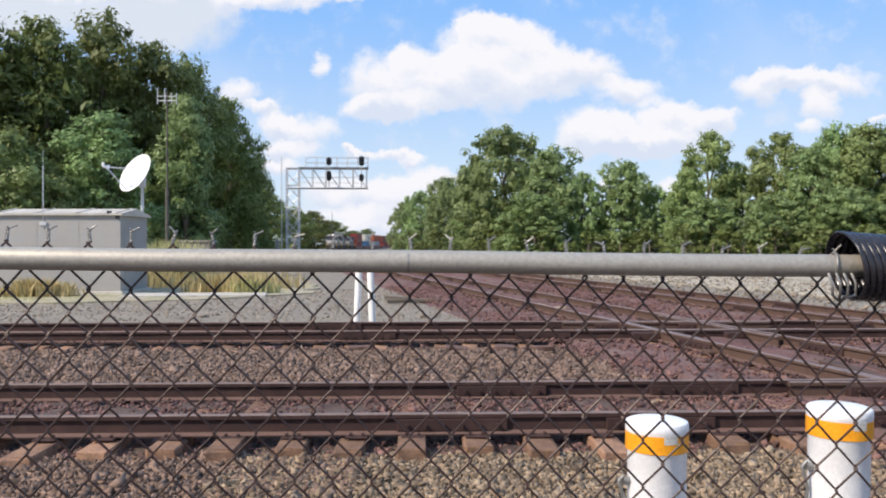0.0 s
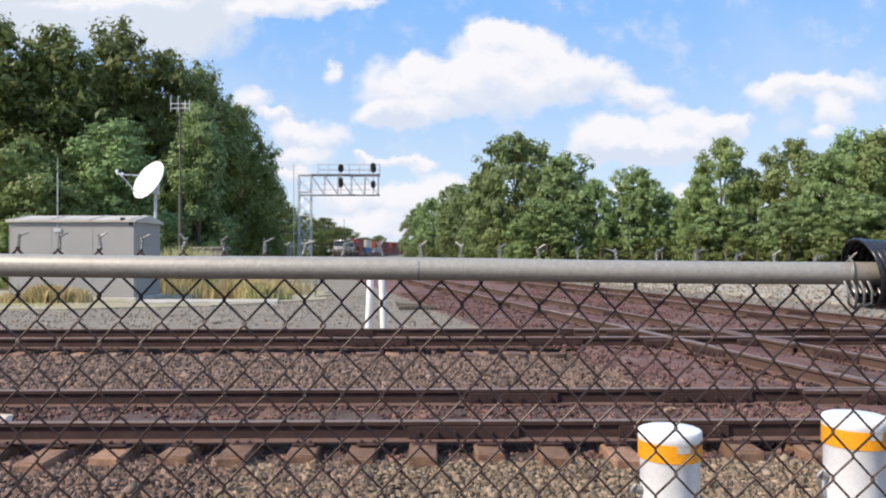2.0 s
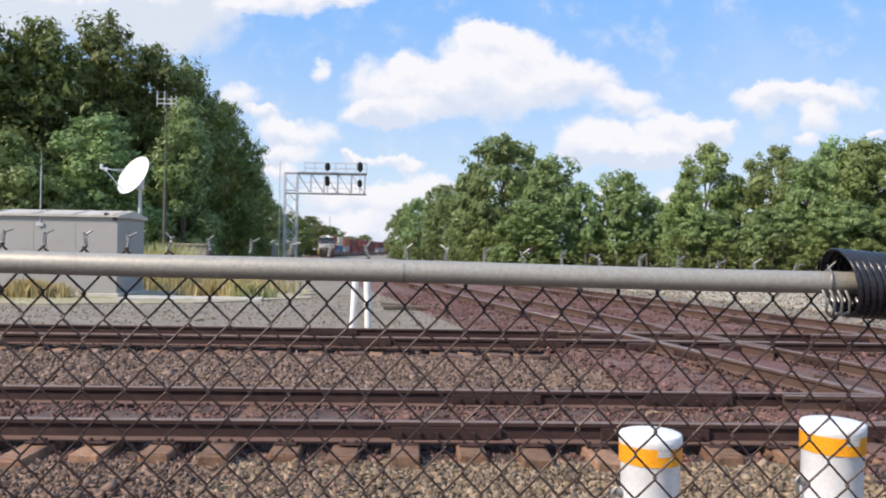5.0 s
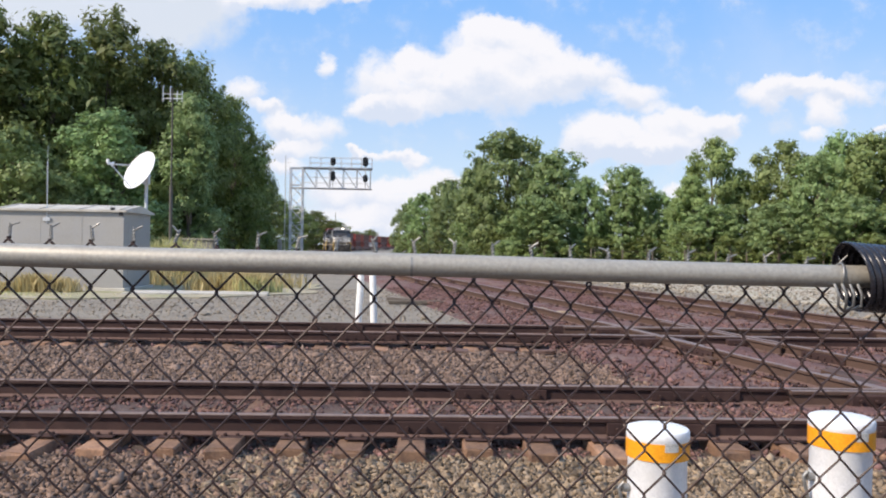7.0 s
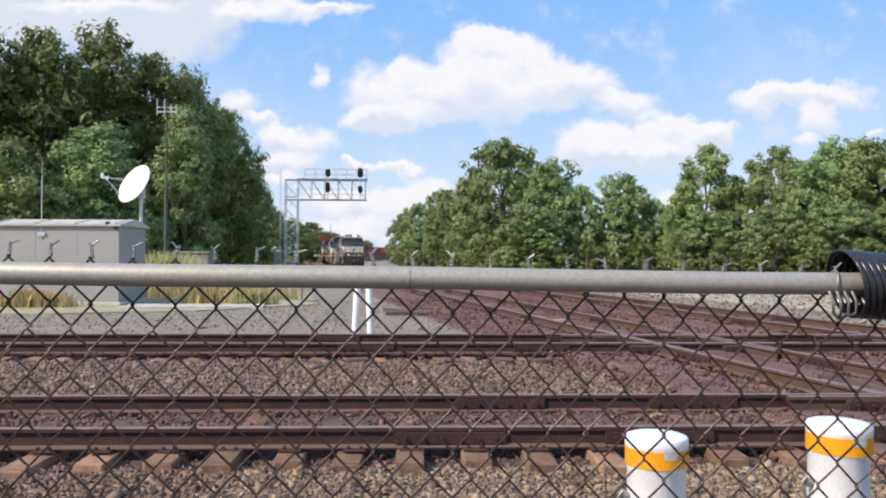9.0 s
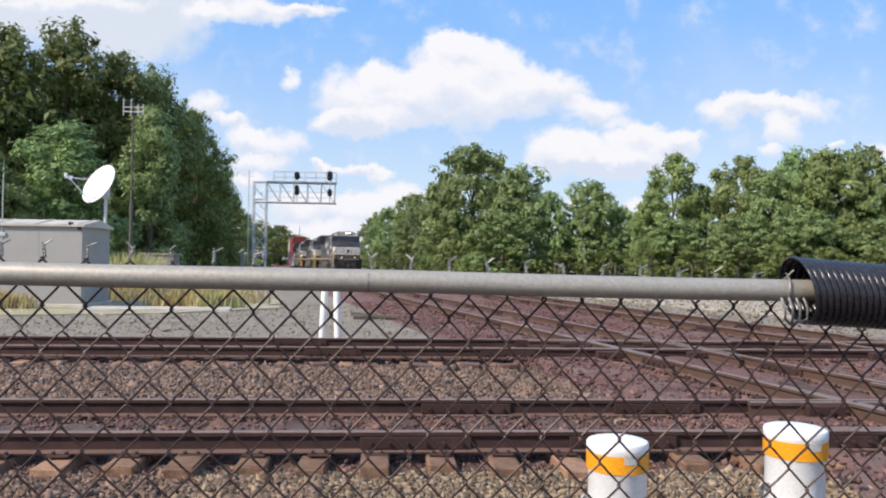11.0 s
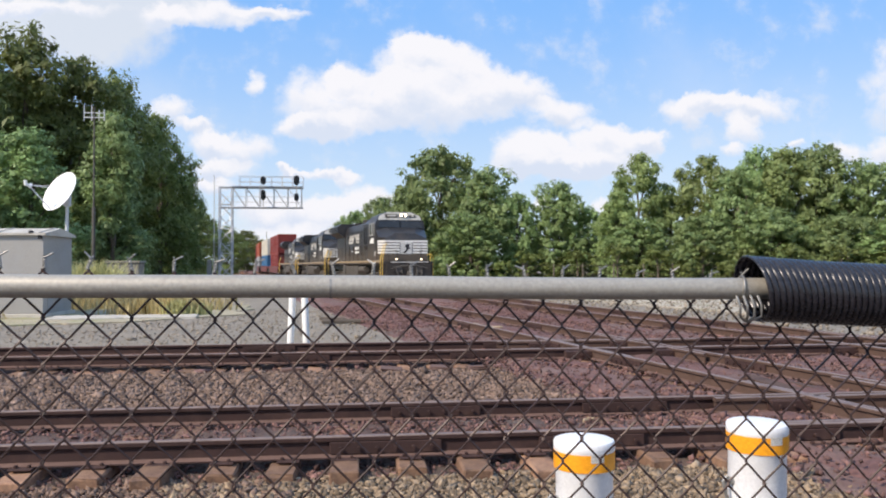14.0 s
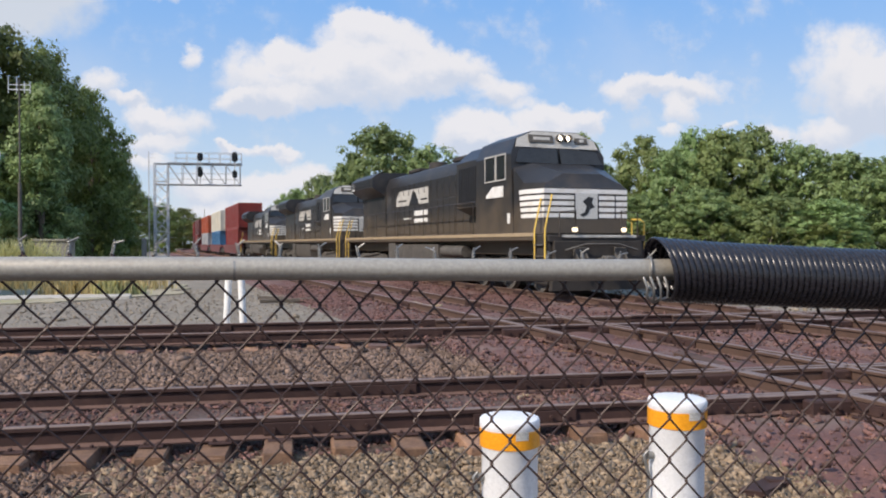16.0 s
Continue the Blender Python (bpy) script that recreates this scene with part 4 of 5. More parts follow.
# ---- signal gantry ----
def signal_gantry():
    t = thing("signal_gantry", "galvanised lattice cantilever signal bridge over the main tracks", "signal gantry", pose(-15.85, 80, -.15, 0, 0, 2))
    w, d = 1.22, 1.0
    z1, zt = 7.53, 9.55
    s = Shape()
    for x in (0, w):
        for y in (0, d):
            s.tube([(x, y, 0), (x, y, zt)], .058, 8)
    k, z = 0, .5
    while z < zt - 1.2:
        for y in (0, d):
            a, b = ((0, w), (w, 0))[k % 2]
            s.tube([(a, y, z), (b, y, z + 1.22)], .028, 6)
            s.tube([(b, y, z), (a, y, z + 1.22)], .028, 6)
            if k % 2 == 0:
                s.tube([(0, y, z), (w, y, z)], .045, 6)
        for x in (0, w):
            s.tube([(x, 0, z), (x, d, z + 1.22)], .035, 6)
        z += 1.22
        k += 1
    part("tower", s, STEEL, t, "lattice tower", smooth=50)
    L = 8.22
    s = Shape()
    for z in (z1, zt):
        for y in (0, d):
            s.tube([(0, y, z), (L, y, z)], .07, 8)
    n = 5
    for i in range(n + 1):
        x = w + (L - w - .15) * i / n
        for y in (0, d):
            s.tube([(x, y, z1), (x, y, zt)], .036, 6)
            if i < n:
                s.tube([(x, y, zt), (x + (L - w - .15) / n, y, z1)], .034, 6)
        for z in (z1, zt):
            s.tube([(x, 0, z), (x, d, z)], .04, 6)
    part("beam", s, STEEL, t, "lattice beam", smooth=50)
    s = Shape()
    for z in (zt + .55, zt + 1.1):
        for y in (0, d):
            s.tube([(1.95, y, z), (L, y, z)], .028, 6)
    for i in range(7):
        x = 1.95 + (L - 1.95) * i / 6
        for y in (0, d):
            s.tube([(x, y, zt), (x, y, zt + 1.1)], .028, 6)
    for z in (z1 + .5, z1 + 1.05):
        s.tube([(w, -.25, z), (L, -.25, z)], .025, 6)
    part("railing", s, STEEL, t, "walkway railing")
    s = Shape()
    s.box(w, L, -.1, d + .1, zt + .06, zt + .11, .01)
    part("walkway", s, STEEL, t)
    s = Shape()
    for z in np.arange(.6, zt + 1.2, .38):
        s.tube([(-.55, .3, float(z)), (-.55, .7, float(z))], .016, 5)
        s.tube([(-.6, .5, float(z)), (0, .5, float(z))], .012, 4)
    s.tube([(-.55, .3, .5), (-.55, .3, zt + 1.2)], .022, 6)
    s.tube([(-.55, .7, .5), (-.55, .7, zt + 1.2)], .022, 6)
    part("ladder", s, STEEL, t)
    s = Shape()
    s.box(-1.15, -.75, -.1, .4, 0, 2.3, .03)
    part("relay_case", s, SHED, t, "grey relay case at the foot")
    s = Shape()
    s.box(-.3, w + .3, -.3, d + .3, -.4, .25, .04)
    part("footing", s, CONCRETE, t)
    for x, heads in ((4.36, ((10.18, .80, .54), (8.72, 1.02, .46))), (7.62, ((10.22, .98, .56), (8.54, .76, .46)))):
        s = Shape()
        s.tube([(x, -.35, z1), (x, -.35, heads[0][0])], .05, 8)
        part("signal_mast", s, STEEL, t)
        for z, hh, ww in heads:
            s = Shape()
            n = 20
            out = [(ww / 2 * math.cos(2 * math.pi * k / n), max(-hh / 2, min(hh / 2, (hh / 2 - ww / 2) * (1 if math.sin(2 * math.pi * k / n) > 0 else -1) + ww / 2 * math.sin(2 * math.pi * k / n)))) for k in range(n)]
            s.prism(out, -.50, -.46, "y", pose(x, 0, z))
            head = part("signal_head", s, DARKSTEEL, t, "black oval signal head with hooded lenses")
            for dz in ((-.30, 0, .30) if hh > 1 else (-.16, .16)):
                s = Shape()
                s.tube([(x, -.50, z + dz), (x, -.53, z + dz)], .10, 12)
                part("lens", s, SIGNAL_GLASS, head)
                s = Shape()
                s.tube([(x, -.50, z + dz), (x, -.74, z + dz - .02)], [.125, .125], 12, caps=False)
                part("hood", s, DARKSTEEL, head)


signal_gantry()


# ---- trees ----
def leaf_cloud(g, centres, radii, count, size):
    """Folded leaf sprays gathered in clumps over the shells of many lobes."""
    w = np.prod(radii, axis=1) ** (2 / 3)
    clumps = max(60, count // 34)
    i = g.choice(len(centres), clumps, p=w / w.sum())
    d = g.normal(size=(clumps, 3))
    d[:, 2] += .25
    d /= np.linalg.norm(d, axis=1)[:, None]
    c = centres[i] + d * radii[i] * g.uniform(.55, 1.08, clumps)[:, None]
    cr = .34 + .30 * g.random(clumps)
    k = g.integers(0, clumps, count)
    e = g.normal(size=(count, 3))
    e /= np.linalg.norm(e, axis=1)[:, None]
    p = c[k] + e * (cr[k] * g.uniform(.3, 1.15, count))[:, None] * np.array([1, 1, .7])
    nrm = d[k] * .60 + e * .60 + g.normal(size=(count, 3)) * .36 + np.array([0, 0, .30])
    nrm /= np.linalg.norm(nrm, axis=1)[:, None]
    t = np.cross(nrm, g.normal(size=(count, 3)))
    t /= np.linalg.norm(t, axis=1)[:, None]
    b = np.cross(nrm, t)
    s = size * np.exp(g.normal(0, .3, count))[:, None]
    fold = nrm * s * g.uniform(-.35, .1, count)[:, None]
    v = np.stack([p - t * s, p + b * s * .62 + t * s * .25 + fold, p + t * s * .9 - b * s * .35], 1)
    f = np.arange(3 * count).reshape(-1, 3)
    return v.reshape(-1, 3), f


def tree_prototype(seed, leaf, spread=.42, crown_low=.10, count=7500, size=.21, lobes=26, name="tree", label=""):
    """A broadleaf tree 10 m high and about 2 * spread * 10 m wide."""
    g = np.random.default_rng(seed)
    rnd = random.Random(seed)
    t = thing(name, label, name)
    centres, radii = [], []
    H = 10.0
    limbs = []
    for k in range(lobes):
        h = crown_low + (1 - crown_low) * ((k + .5) / lobes) ** .9
        prof = math.sin(math.pi * min(1, max(.05, ((h - crown_low) / (1 - crown_low)) * .80 + .16))) ** .62
        a = k * 2.399 + rnd.uniform(-.4, .4)
        rr = spread * H * prof * rnd.uniform(.45, .92)
        if h > .9:
            rr *= .45
        c = Vector((rr * math.cos(a), rr * math.sin(a), h * H - .35))
        q = rnd.uniform(.6, 1.3) * (.105 + .045 * prof) * H * (spread / .42) ** .5
        if c.z + q * .75 > H:
            c.z = H - q * .75 + rnd.uniform(-.3, .3)
        centres.append(c)
        radii.append((q, q, q * rnd.uniform(.6, .85)))
        limbs.append(c)
    v, f = leaf_cloud(g, np.array([tuple(c) for c in centres]), np.array(radii), count, size)
    part("crown", fast_mesh("crown", v, f, leaf), None, t)
    s = Shape()
    top = Vector((rnd.uniform(-.3, .3), rnd.uniform(-.3, .3), H * .8))
    trunk = [Vector((0, 0, -.3)), Vector((.05, 0, .6)), Vector((rnd.uniform(-.2, .2), rnd.uniform(-.2, .2), H * .3)), Vector((rnd.uniform(-.3, .3), rnd.uniform(-.3, .3), H * .55)), top]
    s.tube(trunk, [.26, .20, .16, .10, .03], 9)
    for c in limbs[::2]:
        z = max(.8, min(c.z * .62, H * .6))
        b = trunk[2] * (z / (H * .3)) if z < H * .3 else trunk[2].lerp(trunk[3], min(1, (z - H * .3) / (H * .25)))
        b = Vector((b.x, b.y, z))
        s.tube([b, b.lerp(c, .5) + Vector((0, 0, .25)), c], [.075, .05, .015], 5, caps=False)
    part("trunk", s, BARK, t, smooth=60)
    return t


TREES = {
    "broad": [tree_prototype(21, LEAF, .44, .06, 19000, .176, 38, label="full-crowned green broadleaf tree beside the railway"),
              tree_prototype(22, LEAF, .38, .05, 18500, .175, 36, label="full-crowned green broadleaf tree beside the railway")],
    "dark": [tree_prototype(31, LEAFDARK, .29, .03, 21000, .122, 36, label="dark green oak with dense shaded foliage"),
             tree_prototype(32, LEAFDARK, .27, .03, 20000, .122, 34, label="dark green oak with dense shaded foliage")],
    "pale": [tree_prototype(41, LEAFPALE, .32, .05, 20000, .150, 26, label="light green young tree with airy foliage"),
             tree_prototype(42, LEAFPALE, .29, .08, 19000, .150, 24, label="light green young tree with airy foliage")],
    "slim": [tree_prototype(61, LEAF, .21, .04, 20000, .120, 26, label="slender green tree before the dark wood")],
    "bush": [tree_prototype(51, LEAFDARK, .62, .02, 6500, .25, 16, name="bush", label="low green bush at the edge of the trees")],
}
used = set()
WIDE = {"broad": (9.4, 8.2), "dark": (6.2, 5.8), "pale": (7.0, 6.4), "slim": (4.6,), "bush": (12.5,)}


def plant(kind, variant, bearing, top, width, dist, turn=0):
    """A tree at a distance; its bearing, its top above the eye and its width in thousandths of that distance."""
    proto = TREES[kind][variant % len(TREES[kind])]
    h = 1.65 + top / 1000 * dist
    wid = width / 1000 * dist / WIDE[kind][variant % len(TREES[kind])]
    m = pose(bearing / 1000 * dist, dist, -.1, 0, 0, turn) @ Matrix.Diagonal((wid, wid, h / 10.0, 1))
    if proto.name in used:
        proto = copy_thing(proto, m)
    used.add(proto.name)
    proto.matrix_basis = m
    return proto


def row(items):
    for i, (kind, var, bearing, top, width, dist) in enumerate(items):
        plant(kind, var, bearing, top, width, dist, (i * 77) % 360)


row([
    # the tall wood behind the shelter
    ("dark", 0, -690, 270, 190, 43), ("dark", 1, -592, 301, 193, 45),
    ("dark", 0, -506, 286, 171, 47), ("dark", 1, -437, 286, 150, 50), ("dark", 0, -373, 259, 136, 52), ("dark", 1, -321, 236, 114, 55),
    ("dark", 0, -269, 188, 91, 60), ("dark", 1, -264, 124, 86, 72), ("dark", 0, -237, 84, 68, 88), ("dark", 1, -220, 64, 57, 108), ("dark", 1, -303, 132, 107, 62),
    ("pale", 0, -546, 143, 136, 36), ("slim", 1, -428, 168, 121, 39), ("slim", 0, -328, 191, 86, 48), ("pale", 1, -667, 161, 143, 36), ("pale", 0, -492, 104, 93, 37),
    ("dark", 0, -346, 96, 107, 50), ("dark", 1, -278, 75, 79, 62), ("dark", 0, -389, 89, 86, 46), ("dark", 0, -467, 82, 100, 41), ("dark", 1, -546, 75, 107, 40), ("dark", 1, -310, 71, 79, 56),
    # unseen trees added behind the wood's edge to shade its right end
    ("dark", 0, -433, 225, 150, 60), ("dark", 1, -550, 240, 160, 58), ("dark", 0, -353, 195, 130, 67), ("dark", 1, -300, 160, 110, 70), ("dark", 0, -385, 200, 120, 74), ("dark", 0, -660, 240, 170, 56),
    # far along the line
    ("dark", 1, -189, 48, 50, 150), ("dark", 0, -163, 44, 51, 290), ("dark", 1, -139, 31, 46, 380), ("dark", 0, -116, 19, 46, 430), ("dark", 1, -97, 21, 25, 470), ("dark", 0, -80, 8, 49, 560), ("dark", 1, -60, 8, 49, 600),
    # the right-hand trees
    ("broad", 1, -49, 56, 44, 170), ("broad", 0, -28, 69, 64, 140), ("broad", 1, 4, 88, 71, 115), ("broad", 0, 36, 104, 79, 92),
    ("broad", 0, 78, 152, 136, 76), ("broad", 1, 136, 126, 107, 72), ("broad", 0, 176, 93, 64, 70), ("broad", 1, 229, 109, 89, 70), ("broad", 0, 269, 76, 71, 70),
    ("pale", 0, 336, 145, 86, 66), ("pale", 1, 310, 96, 64, 64), ("broad", 1, 377, 93, 79, 66), ("pale", 0, 429, 143, 100, 64), ("broad", 0, 469, 128, 100, 60),
    ("broad", 1, 494, 155, 86, 62), ("pale", 1, 533, 154, 107, 60), ("broad", 0, 576, 160, 129, 60), ("broad", 1, 647, 140, 136, 58), ("broad", 0, 726, 127, 143, 56), ("broad", 1, 811, 128, 157, 54), ("broad", 0, 926, 125, 171, 52),
    ("broad", 0, 54, 64, 86, 80), ("broad", 1, 115, 68, 100, 68), ("broad", 1, 333, 61, 93, 62), ("broad", 0, 419, 64, 107, 58), ("broad", 1, 511, 75, 121, 56), ("broad", 0, 611, 68, 121, 54), ("broad", 1, 697, 61, 129, 52),
])
row([("bush", 0, x, y, w, d) for x, y, w, d in (
    (-39, 18, 43, 120), (-6, 21, 57, 100), (26, 24, 57, 85), (69, 21, 71, 72), (126, 19, 79, 66), (190, 16, 86, 66), (254, 18, 86, 66), (217, 40, 95, 74), (272, 30, 90, 72), (308, 25, 79, 60), (361, 21, 86, 58),
    (419, 24, 86, 56), (476, 21, 93, 54), (540, 25, 100, 52), (611, 24, 100, 50), (690, 25, 114, 50), (-224, 19, 36, 100), (-246, 18, 43, 80), (-289, 19, 64, 62), (-346, 21, 64, 52), (-403, 25, 71, 46), (-496, 29, 86, 42), (-589, 31, 100, 40), (-196, 7, 29, 150), (-175, 7, 36, 290))])


# ---- weeds ----
def weeds(name, label, mat, spots, height, count, seed):
    g = np.random.default_rng(seed)
    spots = np.array(spots)
    i = g.integers(0, len(spots), count)
    p = spots[i, :2] + g.normal(size=(count, 2)) * spots[i, 2:3] * np.array([1, .5])
    h = height * spots[i, 3] * g.uniform(.45, 1.1, count)
    a = g.uniform(0, 2 * np.pi, count)
    lean = g.normal(0, .25, (count, 2)) * h[:, None]
    wd = .016 + .012 * g.random(count)
    side = np.stack([np.cos(a), np.sin(a)], 1) * wd[:, None]
    z = np.full(count, -.1)
    base0 = np.column_stack([p - side, z])
    base1 = np.column_stack([p + side, z])
    mid0 = np.column_stack([p - side * .9 + lean * .4, z + h * .6])
    mid1 = np.column_stack([p + side * .9 + lean * .4, z + h * .6])
    tip = np.column_stack([p + lean, z + h])
    v = np.stack([base0, base1, mid1, mid0, tip], 1).reshape(-1, 3)
    f = (np.array([(0, 1, 2), (0, 2, 3), (3, 2, 4)])[None] + 5 * np.arange(count)[:, None, None]).reshape(-1, 3)
    tagged(new(name, fast_mesh(name, v, f, mat)), label, "weeds", kind="stuff")


weeds("dry_weeds", "dry yellow weeds beside the shelter", STRAW, [(-13.0, 25.0, .35, .75), (-12.4, 25.2, .3, .6), (-14.0, 25.2, .4, .4), (-7.9, 27.4, .5, .8), (-7.2, 27.4, .4, .9), (-6.7, 26.8, .25, .9), (-7.5, 30, .9, .9), (-12, 31, 1.6, .9)], .85, 5200, 61)
weeds("green_weeds", "green weeds and grass around the shelter", GRASS, [(-15, 24.2, 1.3, .09), (-12.5, 23.6, 1.1, .08), (-6.6, 26.6, .2, .6), (-12.4, 33.5, .4, 1.9), (-11.8, 34, .35, 2.0), (-11.2, 34, .4, 1.9), (-6.4, 27, .3, .5)], .95, 3600, 62)


def far_fence():
    t = thing("wire_fence", "old wire fence on dark posts before the trees", "fence", pose(12.5, 57, -.1, 0, 0, -4))
    for k in range(16):
        s = Shape()
        s.tube([(2.2 * k - 2, 0, 0), (2.2 * k - 2 + .06 * math.sin(k * 2.3), 0, 1.75)], .05, 6)
        part("post", s, BARK, t)
    for z in (1.0, 1.6):
        s = Shape()
        s.tube([(-2, 0, z), (31, 0, z)], .012, 4)
        part("strand", s, WIRE, t)


far_fence()


def litter():
    t = thing("paper_scrap", "crumpled tan paper scrap lying beside the rail", "litter", pose(-4.12, 7.05, .02, 0, 0, 15))
    s = Shape()
    s.box(-.13, .13, -.05, .05, 0, .07, .02)
    rnd = random.Random(9)
    s.v = [(x + rnd.uniform(-.02, .02), y + rnd.uniform(-.02, .02), z + rnd.uniform(-.015, .02)) for x, y, z in s.v]
    part("scrap", s, PAPER, t)


litter()


def scrap(name, label, at, boxes, mat, seed):
    """Broken pieces lying on the ballast."""
    t = thing(name, label, "debris", at)
    rnd = random.Random(seed)
    for x, y, l, w, h, turn in boxes:
        s = Shape()
        s.box(-l / 2, l / 2, -w / 2, w / 2, 0, h, min(w, h) * .2)
        s.v = [(a + rnd.uniform(-.012, .012), b + rnd.uniform(-.012, .012), c + rnd.uniform(-.008, .008)) for a, b, c in s.v]
        part("piece", s, mat, t, at=pose(x, y, 0, rnd.uniform(-6, 6), rnd.uniform(-6, 6), turn))


scrap("rusty_scrap", "rusty broken track fittings on the ballast", pose(1.37, 8.95, -.05), [(0, 0, .26, .07, .06, 20), (.08, .07, .18, .08, .07, -35), (-.1, .05, .12, .09, .06, 60)], RAIL, 1)
scrap("broken_timber", "dark broken timbers lying beyond the tracks", pose(-.85, 22.5, -.08), [(0, 0, 1.5, .16, .12, 8), (.5, .25, .9, .14, .10, -14), (-.5, 1.2, .8, .14, .1, 5)], BARK, 2)
scrap("pale_plank", "yellowed plank lying along the rail", pose(2.55, 19.6, .02), [(0, 0, .8, .14, .05, -66), (.3, -.4, .4, .12, .05, -50)], SILL, 3)
scrap("pale_scrap", "small pale scrap lying by the rail", pose(2.08, 7.75, -.02), [(0, 0, .10, .025, .05, 30), (.04, .02, .07, .025, .06, -40)], SILL, 4)
scrap("short_ties", "short timber blocks lying beside the second track", pose(.6, 12.2, -.06), [(-.4, 0, .34, .2, .05, 3), (.35, .05, .3, .2, .06, -4), (.95, .02, .3, .22, .06, 2), (-1.9, .1, .34, .2, .05, 2)], RAILFOOT, 5)


scrap("crossing_planks", "worn ochre planks lying between the crossing rails", pose(5.05, 9.35, -.02), [(0, 0, 1.5, .22, .07, 104), (.34, .3, 1.1, .20, .06, 99), (-.9, 1.9, .9, .2, .06, 8), (.7, -1.1, .8, .2, .06, 110)], RUSTRAIL, 8)
scrap("loose_spikes", "loose rusty spikes and clips beside the rail", pose(3.1, 8.3, -.04), [(0, 0, .16, .03, .03, 35), (.4, .1, .14, .04, .05, -20), (-.7, .15, .18, .03, .03, 70), (1.1, -.05, .15, .05, .05, 12), (-1.5, .2, .13, .04, .04, 150)], RAIL, 9)
scrap("rusty_plate", "flat rusty steel plates lying on the shoulder ballast", pose(2.98, 4.84, -.075), [(0, 0, .34, .17, .035, 32), (.13, .06, .16, .12, .06, -12)], RAIL, 6)
scrap("pale_stick", "pale broken stick lying on the shoulder ballast", pose(-1.45, 5.35, -.07), [(0, 0, .12, .022, .022, 70), (.03, .05, .05, .02, .02, 15)], SILL, 7)


def trackside_cabinet():
    t = thing("trackside_cabinet", "low weathered grey concrete cabinet among tall weeds", "cabinet", pose(-12.65, 38, -.1, 0, 0, 3))
    s = Shape()
    s.box(0, 1.45, 0, 1.1, 0, 1.80, .03)
    part("body", s, OLDCONCRETE, t)
    s = Shape()
    s.box(-.06, 1.51, -.06, 1.16, 1.80, 1.90, .02)
    part("lid", s, OLDCONCRETE, t, "overhanging slab lid")


trackside_cabinet()


def far_mast():
    t = thing("radio_tower", "thin distant radio tower above the trees", "tower", pose(-42, 300, -.2))
    s = Shape()
    s.tube([(0, 0, 0), (0, 0, 11)], .22, 6)
    s.tube([(0, 0, 11), (0, 0, 14.5)], .1, 6)
    part("pole", s, UNDER, t)


far_mast()


# ---- the train ----
# a locomotive's space: x to its left when it faces -y... its front at y = 0, its length along +y, z from the rail head
def wheelset_mesh(r):
    s = Shape()
    at = pose(0, 0, 0, 0, 90, 0)
    for sx in (-1, 1):
        s.lathe([(0, sx * .80), (.18, sx * .80), (.2, sx * .77), (r * .78, sx * .775), (r * .8, sx * .80), (r, sx * .80), (r, sx * .70), (r + .028, sx * .69), (r + .028, sx * .665), (0, sx * .665)], 24, at)
        for k in range(4):
            a = k * math.pi / 2
            s.tube([(sx * .80, .3 * math.cos(a), .3 * math.sin(a)), (sx * .805, .34 * math.cos(a), .34 * math.sin(a))], .03, 6)
    s.tube([(-.75, 0, 0), (.75, 0, 0)], .09, 10)
    return s.mesh("wheelset", UNDER, smooth=40)


LOCO_WHEEL = wheelset_mesh(.53)
CAR_WHEEL = wheelset_mesh(.46)
ROLLING = []      # (wheelset, place in its thing, radius)


def truck(parent, y, axles, gap, wheel, radius, name="truck"):
    s = Shape()
    half = gap * (axles - 1) / 2
    for sx in (-1, 1):
        x0, x1 = (sx * 1.02, sx * 1.16) if sx > 0 else (sx * 1.16, sx * 1.02)
        out = [(-half - .75, .50), (-half - .55, .72), (-half + .35, .92), (half - .35, .92), (half + .55, .72), (half + .75, .50), (half + .35, .42), (half - .4, .62), (-half + .4, .62), (-half - .35, .42)]
        s.prism([(y + a, b) for a, b in out], x0, x1, "x")
        for k in range(axles):
            yy = y - half + gap * k
            s.box(x0 - .03, x1 + .03, yy - .16, yy + .16, radius - .17, radius + .17, .03)
            for q in (-.28, .28):
                s.tube([(sx * 1.12, yy + q, .48), (sx * 1.12, yy + q, .84)], .07, 8)
        s.tube([(sx * 1.2, y - half * .6, .95), (sx * 1.2, y + half * .6, .80)], .05, 8)
    s.box(-1.0, 1.0, y - .35, y + .35, .55, .95, .04)
    tr = part(name, s, UNDER, parent, "grimy cast truck frame")
    for k in range(axles):
        p = (0, y - half + gap * k, radius)
        w = part("wheelset", wheel, None, tr, at=Matrix.Translation(p))
        ROLLING.append((w, p, radius))
    return tr


L_ = 22.3


def door_mesh(z0, z1):
    s = Shape()
    s.box(-.009, .009, 0, .60, z0, z1, .006)
    s.box(-.026, .026, .05, .09, z0 + .3, z0 + .5, .004)
    return s.mesh("hood_door", LOCO)


DOOR_LOW, DOOR_HIGH = door_mesh(1.78, 3.05), door_mesh(3.10, 3.85)


def slat_mesh():
    s = Shape()
    s.box(-.0125, .0125, 0, .09, 2.75, 3.85, .004)
    return s.mesh("louvre", DARKSTEEL)


SLAT = slat_mesh()


